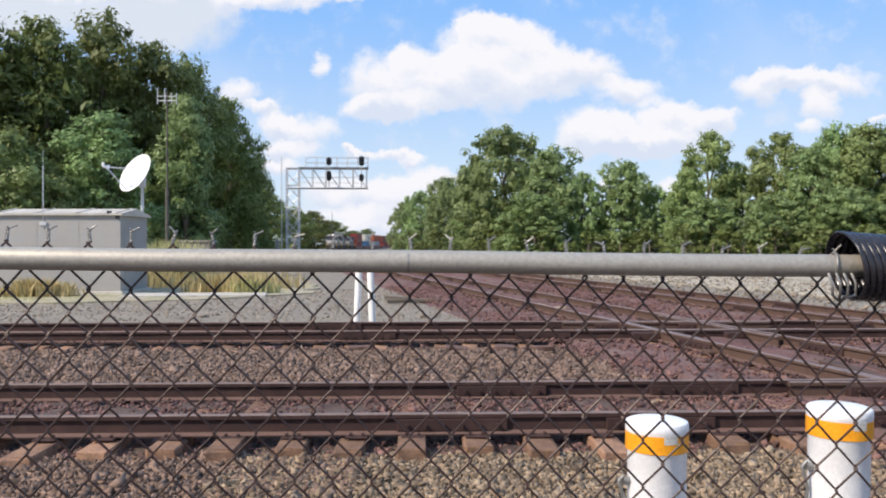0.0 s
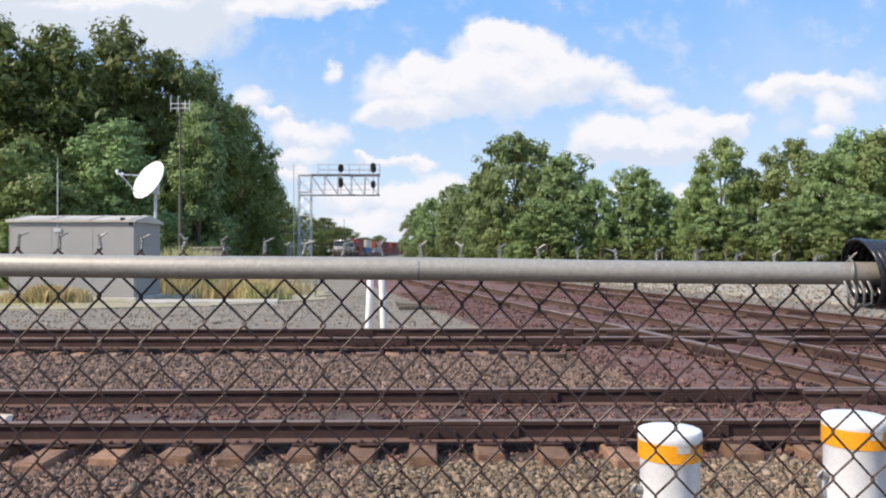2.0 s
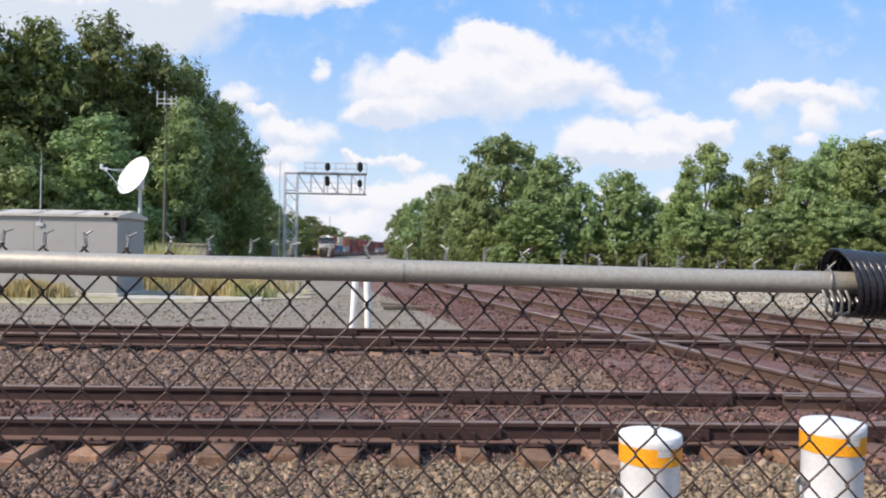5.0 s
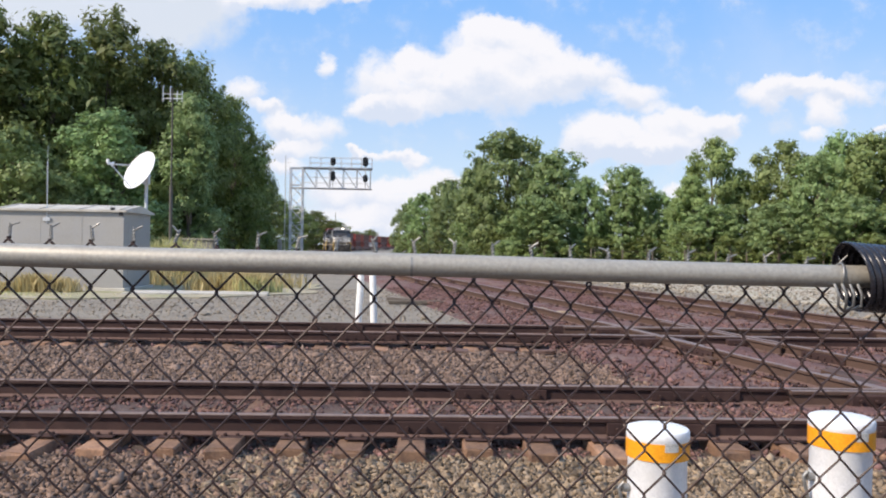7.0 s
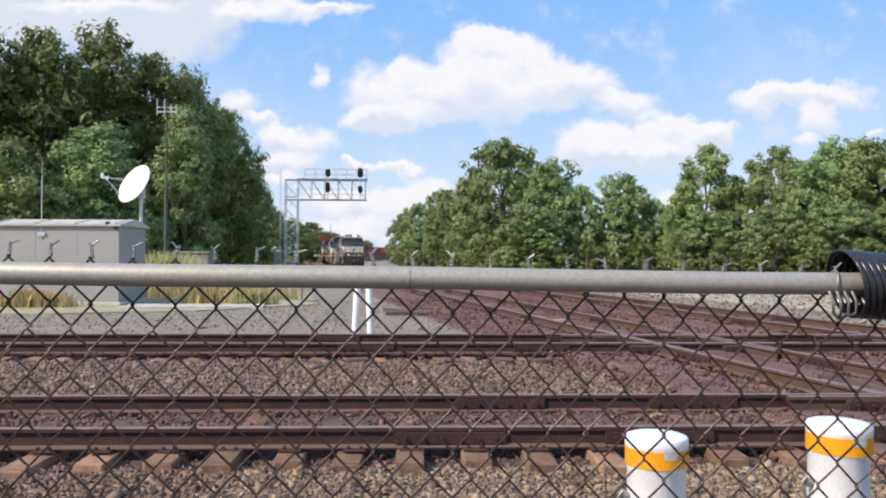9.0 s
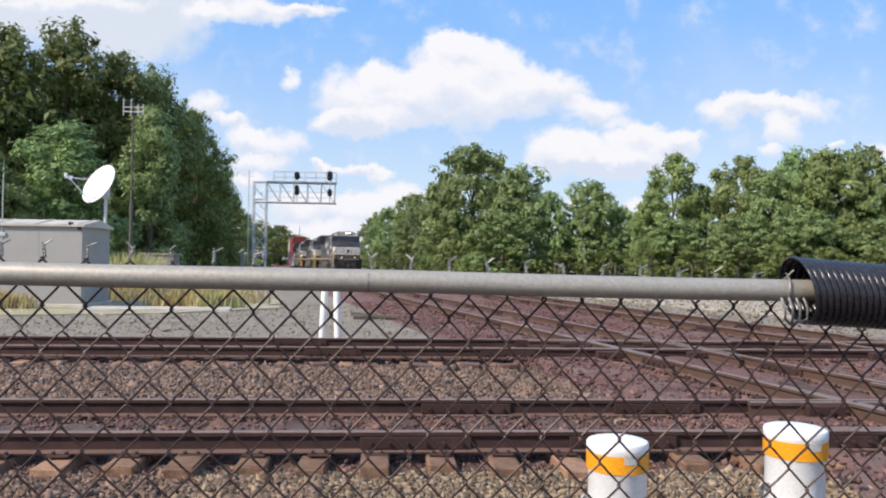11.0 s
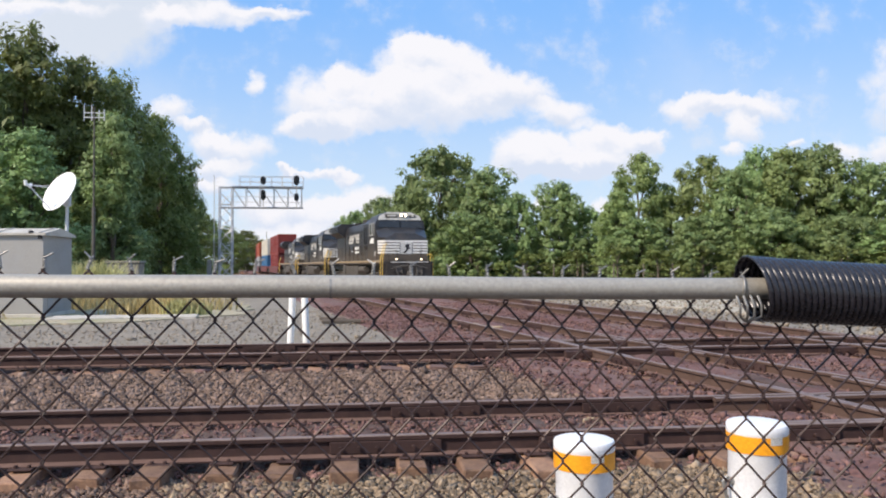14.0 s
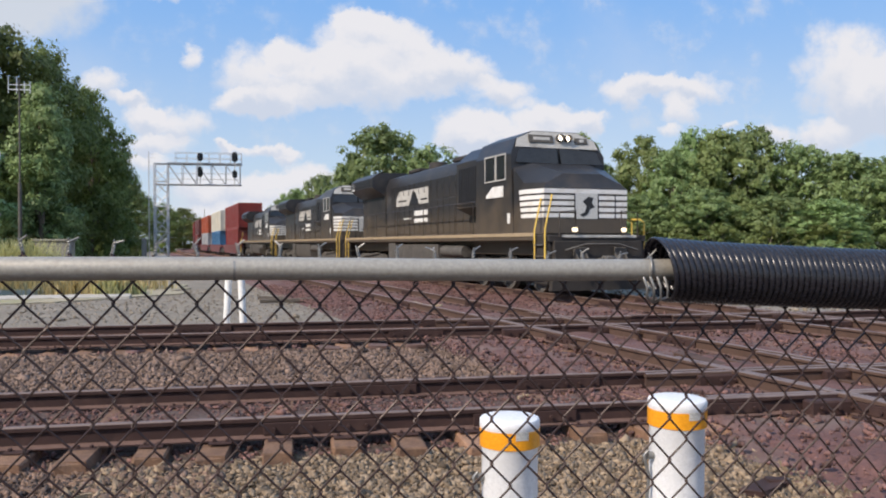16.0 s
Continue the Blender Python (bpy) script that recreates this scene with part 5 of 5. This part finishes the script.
def locomotive(lead, label):
    t = thing("locomotive", label, "locomotive", group="locomotives of the train")
    W = 1.55
    # frame and walkway
    s = Shape()
    s.box(-W, W, 1.0, L_ - .55, 1.45, 1.66, .02)
    s.box(-1.1, 1.1, 1.2, L_ - .8, 1.05, 1.45, .02)
    part("frame", s, LOCO, t)
    s = Shape()
    for sx in (-1, 1):
        x0, x1 = (W, W + .02) if sx > 0 else (-W - .02, -W)
        s.box(x0, x1, 1.0, L_ - .55, 1.57, 1.67, .004)
    part("sill_stripe", s, SILL, t, "dusty tan side sill")
    # long hood
    s = Shape()
    prof = [(-.86, 1.66), (-.86, 3.95), (-.70, 4.30), (-.35, 4.42), (.35, 4.42), (.70, 4.30), (.86, 3.95), (.86, 1.66)]
    s.prism(prof, 5.2, 16.9)
    hood = part("hood", s, LOCO, t, "black engine hood with access doors", smooth=30)
    for sx in (-1, 1):
        for k in range(15):
            y = 6.3 + .66 * k
            part("hood_door", DOOR_LOW, None, hood, at=pose(sx * .869, y, 0))
            part("hood_door", DOOR_HIGH, None, hood, at=pose(sx * .869, y, 0))
    # taller blower and dynamic brake box behind the cab
    s = Shape()
    s.prism([(-1.42, 2.55), (-1.42, 4.05), (-.9, 4.50), (.9, 4.50), (1.42, 4.05), (1.42, 2.55), (.86, 2.3), (-.86, 2.3)], 4.9, 6.9)
    part("blower_box", s, LOCO, hood, smooth=30)
    for sx in (-1, 1):
        for k in range(11):
            part("louvre", SLAT, None, hood, at=pose(sx * 1.4325, 5.1 + .15 * k, 0))
    # radiator section with its wings
    s = Shape()
    s.prism([(-.9, 1.66), (-.9, 3.55), (-1.53, 3.95), (-1.53, 4.38), (-1.2, 4.62), (1.2, 4.62), (1.53, 4.38), (1.53, 3.95), (.9, 3.55), (.9, 1.66)], 16.9, L_ - 1.55)
    rad = part("radiator_section", s, LOCO, t, "flared black radiator section", smooth=30)
    for sx in (-1, 1):
        s = Shape()
        for k in range(int((L_ - 18.9) / .28)):
            y = 17.2 + .28 * k
            x0, x1 = (1.53, 1.55) if sx > 0 else (-1.55, -1.53)
            s.box(x0, x1, y, y + .2, 4.0, 4.34, .004)
        part("radiator_grille", s, DARKSTEEL, rad)
    s = Shape()
    s.tube([(0, 12.4, 4.4), (0, 12.4, 4.68)], [.42, .36], 16)
    part("exhaust_stack", s, CHASSISDARK, hood, smooth=40)
    for y0, y1, z in ((8.2, 9.6, 4.56), (13.4, 14.8, 4.54)):
        s = Shape()
        s.box(-.5, .5, y0, y1, 4.4, z, .03)
        part("roof_hatch", s, CHASSISDARK, hood)
    # cab
    s = Shape()
    cab = [(-1.53, 1.66), (-1.53, 3.95), (-1.30, 4.42), (-.75, 4.66), (.75, 4.66), (1.30, 4.42), (1.53, 3.95), (1.53, 1.66)]
    n = len(cab)
    v = [(x, 2.35 if z < 3.5 else 2.35 + (z - 3.5) * .32, z) for x, z in cab] + [(x, 5.0, z) for x, z in cab]
    s.add(v, [tuple(range(n)), tuple(range(2 * n - 1, n - 1, -1))] + [(i, i + n, (i + 1) % n + n, (i + 1) % n) for i in range(n)])
    cabp = part("cab", s, LOCO, t, "wide black cab with a white roof edge", smooth=25)
    s = Shape()
    front = [(-1.36, 4.16), (-1.27, 4.41), (-.74, 4.64), (.74, 4.64), (1.27, 4.41), (1.36, 4.16)]
    v = [(x, 2.35 + (z - 3.5) * .32 - .02, z) for x, z in front] + [(x, 2.35 + (z - 3.5) * .32 + .03, z) for x, z in front]
    s.add(v, [tuple(range(6)), tuple(range(11, 5, -1))] + [(i, i + 6, (i + 1) % 6 + 6, (i + 1) % 6) for i in range(6)])
    part("roof_edge", s, BROW, cabp, "white painted brow above the windshield")
    for x0, x1, h, z in ((-.92, -.12, .12, 4.42), (.60, 1.02, .09, 4.40)):
        s = Shape()
        s.box(x0, x1, -.022, .02, -h, h, .01, pose(0, 2.60, z, -16))
        board = part("number_board", s, UNDER, cabp, "dull grey number board with a pale unreadable bar")
        s = Shape()
        s.box(x0 + .15, x1 - .12, -.03, .0, -.045, .045, .004, pose(0, 2.60, z, -16))
        part("number_bar", s, BROW, board)
    # headlights on the brow
    for x in (.10, .36):
        s = Shape()
        s.tube([(x, 2.66, 4.46), (x, 2.615, 4.46)], .085, 16)
        part("headlight", s, LAMP if lead else STRIPE, cabp, "lit round headlight" if lead else "unlit round headlight")
        s = Shape()
        ring = [(x + r * math.cos(a * math.pi / 8), y, 4.46 + r * math.sin(a * math.pi / 8)) for r, y in ((.112, 2.66), (.112, 2.49), (.090, 2.49), (.090, 2.63)) for a in range(16)]
        s.add(ring, [(k * 16 + a, k * 16 + (a + 1) % 16, (k + 1) * 16 + (a + 1) % 16, (k + 1) * 16 + a) for k in range(3) for a in range(16)])
        part("headlight_housing", s, CHASSISDARK, cabp, smooth=40)
    # windshield, two panes
    for sx in (-1, 1):
        s = Shape()
        a = [(sx * .05, 3.69), (sx * .05, 4.16), (sx * 1.27, 4.08), (sx * 1.43, 3.70)]
        s.add([(x, 2.335 + max(0, z - 3.5) * .32, z) for x, z in a] + [(x, 2.36 + max(0, z - 3.5) * .32, z) for x, z in a],
              [(0, 1, 2, 3), (7, 6, 5, 4), (0, 4, 5, 1), (1, 5, 6, 2), (2, 6, 7, 3), (3, 7, 4, 0)])
        part("windshield", s, CABGLASS, cabp, "dark windshield pane")
    for sx in (-1, 1):
        x0, x1 = (1.53, 1.545) if sx > 0 else (-1.545, -1.53)
        for y0, y1 in ((2.85, 3.45), (3.55, 4.25)):
            s = Shape()
            s.box(x0, x1, y0, y1, 3.25, 3.95, .004)
            win = part("side_window", s, CABGLASS, cabp, "dark sliding side window")
            s = Shape()
            xa, xb = (1.53, 1.56) if sx > 0 else (-1.56, -1.53)
            s.box(xa, xb, y0 - .035, y0, 3.21, 3.99, .004)
            s.box(xa, xb, y1, y1 + .035, 3.21, 3.99, .004)
            s.box(xa, xb, y0, y1, 3.21, 3.25, .004)
            s.box(xa, xb, y0, y1, 3.95, 3.99, .004)
            part("window_frame", s, BROW, win)
        s = Shape()
        s.prism([(3.0, 2.74), (3.0, 3.06), (3.75, 3.06), (4.2, 2.82), (4.2, 2.74)], x0, x1, "x")
        part("side_plate", s, STRIPE, cabp, "white plate with a pale unreadable number")
        s = Shape()
        s.box(x0, x1, 2.55, 2.72, 1.95, 2.25, .004)
        part("placard", s, STRIPE, cabp)
    # nose
    s = Shape()
    v = [(-1.30, .95, 1.66), (1.30, .95, 1.66), (1.30, .95, 2.88), (-1.30, .95, 2.88),
         (-1.18, 1.05, 3.02), (1.18, 1.05, 3.02), (.60, 1.15, 3.30), (-.60, 1.15, 3.30),
         (-1.50, 2.36, 1.66), (1.50, 2.36, 1.66), (1.52, 2.36, 3.52), (-1.52, 2.36, 3.52), (.95, 2.36, 3.68), (-.95, 2.36, 3.68), (-1.50, 1.75, 3.05), (1.50, 1.75, 3.05), (-1.50, 1.6, 1.66), (1.50, 1.6, 1.66)]
    s.add(v, [(0, 1, 2, 3), (3, 2, 5, 4), (4, 5, 6, 7), (7, 6, 12, 13), (1, 17, 15, 5, 2), (0, 3, 4, 14, 16), (17, 9, 10, 15), (16, 14, 11, 8), (15, 10, 12, 6, 5), (14, 4, 7, 13, 11), (0, 16, 8, 9, 17, 1), (8, 11, 13, 12, 10, 9)])
    nose = part("nose", s, LOCO, t, "black wide nose with white stripes", smooth=20)
    # stripes: a broad top band, then thin bars, and the crest panel between
    def slab(x0, x1, z0, z1, mat, name, lab=""):
        q = Shape()
        q.box(x0, x1, .938, .95, z0, z1, .003)
        part(name, q, mat, nose, lab)
    slab(-1.30, 1.30, 2.74, 2.86, STRIPE, "stripe", "white nose stripe")
    for k in range(4):
        z = 2.08 + .165 * k
        for a, b in ((-1.30, -.36), (.36, 1.30)):
            slab(a, b, z, z + .112, STRIPE, "stripe", "white nose stripe")
    slab(-.36, .36, 2.05, 2.74, PATCH, "crest_panel", "pale grey crest panel")
    for x in (-.37, .37):
        q = Shape()
        q.box(x - .016, x + .016, .930, .938, 2.05, 2.74, .002)
        part("panel_edge", q, DARKSTEEL, nose)
    q = Shape()
    q.box(.90, .93, .930, .938, 2.05, 2.72, .002)
    part("door_seam", q, DARKSTEEL, nose)
    q = Shape()
    crest = [(-.22, 2.16), (-.05, 2.24), (.0, 2.40), (-.12, 2.52), (.06, 2.66), (.22, 2.63), (.16, 2.50), (.26, 2.37), (.10, 2.31), (.05, 2.19), (-.10, 2.10)]
    q.prism(crest, .930, .938)
    part("crest", q, DARKSTEEL, nose, "plain dark crest shape")
    for sx in (-1, 1):
        for k in range(5):
            q = Shape()
            z = 2.08 + .165 * k if k < 4 else 2.74
            a = Vector((sx * 1.30, .95, 0))
            b = Vector((sx * 1.50, 1.6, 0))
            h = .112 if k < 4 else .12
            o = Vector((sx * .012, -.004, 0))
            q.add([a + Vector((0, 0, z)), b + Vector((0, 0, z)), b + Vector((0, 0, z + h)), a + Vector((0, 0, z + h)), a + o + Vector((0, 0, z)), b + o + Vector((0, 0, z)), b + o + Vector((0, 0, z + h)), a + o + Vector((0, 0, z + h))],
                  [(0, 1, 2, 3), (7, 6, 5, 4), (0, 4, 5, 1), (1, 5, 6, 2), (2, 6, 7, 3), (3, 7, 4, 0)])
            part("stripe", q, STRIPE, nose)
            q = Shape()
            q.box(*sorted((sx * 1.500, sx * 1.512)), 1.6, 2.02 - .03 * (4 - k), z, z + h, .003)
            part("stripe", q, STRIPE, nose)
    # front platform, pilot, coupler, ditch lights
    s = Shape()
    s.box(-1.50, 1.50, .35, 1.05, 1.42, 1.60, .02)
    s.box(-1.35, 1.35, .30, .42, 1.0, 1.45, .02)
    s.prism([(-1.45, .14), (1.45, .14), (1.35, 1.05), (-1.35, 1.05)], .25, .42)
    s.box(-1.5, -1.15, .42, 1.1, .30, 1.45, .02)
    s.box(1.15, 1.5, .42, 1.1, .30, 1.45, .02)
    part("pilot", s, CHASSISDARK, t, "dark snowplough pilot")
    for x in (-.62, .62):
        s = Shape()
        s.box(x - .18, x + .18, .20, .30, .95, 1.28, .02)
        part("anti_climber", s, UNDER, t)
    for sx in (-1, 1):
        s = Shape()
        s.tube([(sx * 1.2, .30, 1.55), (sx * 1.2, .30, 2.2), (sx * .7, .32, 2.25), (sx * .7, .32, 1.6)], .02, 6)
        part("platform_rail", s, CHASSISDARK, t, smooth=60)
    s = Shape()
    s.box(-1.1, 1.2, .315, .348, 1.53, 1.60, .01)
    part("platform_edge", s, BROW, t, "pale worn edge of the front platform")
    s = Shape()
    s.tube([(-1.1, .16, 1.20), (-.5, .14, 1.36), (.5, .14, 1.36), (1.1, .16, 1.20)], .03, 6)
    part("uncoupling_lever", s, UNDER, t, "grey steel uncoupling lever", smooth=60)
    s = Shape()
    s.tube([(0, .42, .88), (0, -.1, .88)], .12, 10)
    s.box(-.2, .16, -.32, -.05, .70, 1.06, .05)
    for x in (-.75, -.45, .45, .75):
        s.tube([(x, .25, 1.15), (x, .10, .95), (x * .8, .12, .6)], .03, 6)
    part("coupler", s, UNDER, t, "grey knuckle coupler and air hoses", smooth=40)
    for x in (-.75, .75):
        s = Shape()
        s.tube([(x, .34, 1.74), (x, .22, 1.74)], .058, 14)
        part("ditch_light", s, DITCH if lead else DARKSTEEL, t, "lit ditch light" if lead else "unlit ditch light")
    # steps
    for sx in (-1, 1):
        for y, d in ((.55, 1), (L_ - 1.0, -1)):
            s = Shape()
            for k in range(4):
                z = .42 + .30 * k
                x0, x1 = (1.12, 1.58) if sx > 0 else (-1.58, -1.12)
                s.box(x0, x1, y, y + .5, z, z + .035, .006)
            part("step", s, UNDER, t)
    # handrails
    for sx in (-1, 1):
        s = Shape()
        for yy in (.42, 1.0):
            if sx < 0:
                s.tube([(sx * 1.56, yy, .45), (sx * 1.56, yy, 1.75), (sx * 1.36, yy + .02, 2.55), (sx * 1.30, yy + .1, 2.66), (sx * 1.22, yy + .3, 2.62)], .024, 6)
            else:
                s.tube([(sx * 1.50, yy, .45), (sx * 1.50, yy, 1.95), (sx * 1.40, yy + .05, 2.03), (sx * 1.22, yy + .2, 2.03)], .024, 6)
        part("corner_rail", s, YELLOW, t, "yellow corner handrail", smooth=60)
        s = Shape()
        s.tube([(sx * 1.54, L_ - .45, .45), (sx * 1.54, L_ - .45, 1.7), (sx * 1.3, L_ - .45, 2.6)], .024, 6)
        s.tube([(sx * 1.54, L_ - 1.0, .45), (sx * 1.54, L_ - 1.0, 1.7), (sx * 1.3, L_ - 1.0, 2.6)], .024, 6)
        part("corner_rail", s, YELLOW, t, "yellow corner handrail", smooth=60)
        s = Shape()
        s.tube([(sx * 1.50, 5.1, 2.70), (sx * 1.50, L_ - 1.1, 2.70)], .018, 6)
        for k in range(11):
            y = 5.3 + 1.58 * k
            s.tube([(sx * 1.50, y, 1.66), (sx * 1.50, y, 2.70)], .016, 6)
        part("handrail", s, LOCO, t, smooth=60)
    # white marks on the hood sides
    for sx in (-1, 1):
        x0, x1 = (.875, .884) if sx > 0 else (-.884, -.875)
        s = Shape()
        s.prism([(11.2, 2.98), (11.2, 3.62), (14.9, 3.62), (15.3, 3.30), (15.3, 2.98)], x0, x1, "x")
        mark = part("side_mark", s, BROW, t, "white side panel")
        s = Shape()
        xa, xb = (.884, .890) if sx > 0 else (-.890, -.884)
        s.prism([(12.3, 2.98), (12.7, 3.45), (13.1, 3.58), (13.3, 3.25), (13.6, 2.98)], xa, xb, "x")
        s.box(xa, xb, 11.3, 12.1, 3.12, 3.19, .002)
        s.box(xa, xb, 13.9, 15.0, 3.16, 3.23, .002)
        part("side_crest", s, DARKSTEEL, mark)
        for a, b, z0, z1 in ((11.3, 12.9, 2.52, 2.72), (11.3, 12.9, 2.24, 2.40), (13.3, 14.3, 2.40, 2.45)):
            s = Shape()
            s.box(x0, x1, a, b, z0, z1, .002)
            part("number_bar", s, STRIPE, t, "white bar where the number stands")
        s = Shape()
        s.box((1.53 if sx > 0 else -1.545), (1.545 if sx > 0 else -1.53), 20.0, 20.5, 3.96, 4.3, .002)
        part("vent_mark", s, STRIPE, t)
    # rear end
    s = Shape()
    s.box(-1.45, 1.45, L_ - 1.5, L_ - .4, 1.42, 1.62, .02)
    s.box(-1.3, 1.3, L_ - .5, L_ - .38, .35, 1.45, .02)
    s.tube([(0, L_ - .5, .88), (0, L_ + .1, .88)], .12, 10)
    part("rear_pilot", s, CHASSISDARK, t)
    # fuel tank and air tanks
    s = Shape()
    s.prism([(-1.35, .55), (-1.45, .8), (-1.45, 1.35), (1.45, 1.35), (1.45, .8), (1.35, .55), (.9, .32), (-.9, .32)], 8.6, 13.4)
    tank = part("fuel_tank", s, UNDER, t, "large grimy fuel tank", smooth=30)
    for sx in (-1, 1):
        s = Shape()
        s.tube([(sx * 1.32, 6.3, 1.12), (sx * 1.32, 8.3, 1.12)], .2, 12)
        part("air_reservoir", s, UNDER, tank, smooth=40)
        s = Shape()
        s.box(sx * 1.3 - .2, sx * 1.3 + .2, 13.6, 14.5, .75, 1.4, .03)
        part("battery_box", s, UNDER, tank)
    truck(t, 4.1, 3, 2.0, LOCO_WHEEL, .53)
    truck(t, L_ - 4.1, 3, 2.0, LOCO_WHEEL, .53)
    return t


def container(parent, y0, y1, z, paint, h=2.75):
    s = Shape()
    W = 1.22
    s.box(-W, W, y0, y1, z, z + h, .02)
    box = part("container", s, paint, parent, paint.name.replace("_container_paint", "").replace("_", " ") + " steel shipping container")
    s = Shape()
    for sx in (-1, 1):
        k = 0
        y = y0 + .25
        while y < y1 - .35:
            x0, x1 = (W, W + .03) if sx > 0 else (-W - .03, -W)
            s.box(x0, x1, y, y + .14, z + .16, z + h - .14, 0)
            y += .28
    for ye in (y0, y1):
        for k in range(8):
            x = -1.0 + .265 * k
            s.box(x, x + .12, min(ye, ye + (-.03 if ye == y0 else .03)), max(ye, ye + (-.03 if ye == y0 else .03)), z + .16, z + h - .14, 0)
    part("corrugation", s, paint, box)
    for sx in (-1, 1):
        for ye in (y0, y1):
            s = Shape()
            s.box(sx * W - .08, sx * W + .08, ye - .08, ye + .08, z, z + h, .01)
            part("corner_post", s, paint, box)


C_ = 20.5


def well_car(paints, label):
    t = thing("well_car", label, "freight car", group="well cars of the train")
    s = Shape()
    for sx in (-1, 1):
        x0, x1 = (1.26, 1.42) if sx > 0 else (-1.42, -1.26)
        s.prism([(2.6, .95), (3.6, .32), (C_ - 3.6, .32), (C_ - 2.6, .95), (C_ - 2.6, 1.3), (2.6, 1.3)], x0, x1, "x")
    s.box(-1.26, 1.26, 3.4, C_ - 3.4, .3, .42, .02)
    s.box(-1.35, 1.35, .6, 2.7, .95, 1.25, .02)
    s.box(-1.35, 1.35, C_ - 2.7, C_ - .6, .95, 1.25, .02)
    s.tube([(0, -.05, .88), (0, C_ + .05, .88)], .1, 8)
    part("well", s, BROWNRED, t, "brown-red well car body")
    a, b = paints
    container(t, 3.9, C_ - 3.9, .43, a)
    container(t, 3.2, C_ - 3.2, 3.19, b)
    truck(t, 1.7, 2, 1.75, CAR_WHEEL, .46)
    truck(t, C_ - 1.7, 2, 1.75, CAR_WHEEL, .46)
    return t


TRAIN = []
offset = 0.0
for k in range(3):
    TRAIN.append((locomotive(k == 0, "black freight locomotive with white nose stripes " + ("leading the train" if k == 0 else "coupled behind the leader")), offset, L_))
    offset += L_ + .45
PAINTS = [(RED, RED), (BLUE, CREAM), (GREY, ORANGERED), (RED, BROWNRED), (BROWNRED, RED), (BROWNRED, BROWNRED), (GREY, BROWNRED), (BROWNRED, BROWNRED), (RED, BROWNRED), (BROWNRED, RED), (BROWNRED, BROWNRED), (RED, BROWNRED)]
for pp in PAINTS:
    TRAIN.append((well_car(pp, "articulated well car stacked with two containers"), offset, C_))
    offset += C_ + .3

SPEED, END = 13.4, -2.2      # metres a second; the front's distance from the point abreast of the crossing at 16 s


def motions():
    steps = [0.8 * k for k in range(21)]
    for car, off, length in TRAIN:
        rows = []
        for t in steps:
            front = SPEED * (16 - t) + END + off
            a, b = line(front + 2.5)[0], line(front + length - 2.5)[0]
            w = (b - a).normalized()
            p = a - w * 2.5
            rows.append((t, pose(p.x, p.y, RAIL_TOP + .008, 0, 0, math.degrees(math.atan2(w.y, w.x)) - 90)))
        walk(car, rows)
    for wheel, p, r in ROLLING[:18]:
        walk(wheel, [(k / 30, pose(p[0], p[1], p[2], -math.degrees(-SPEED * k / 30 / r), 0, 0)) for k in range(0, 481)])


motions()
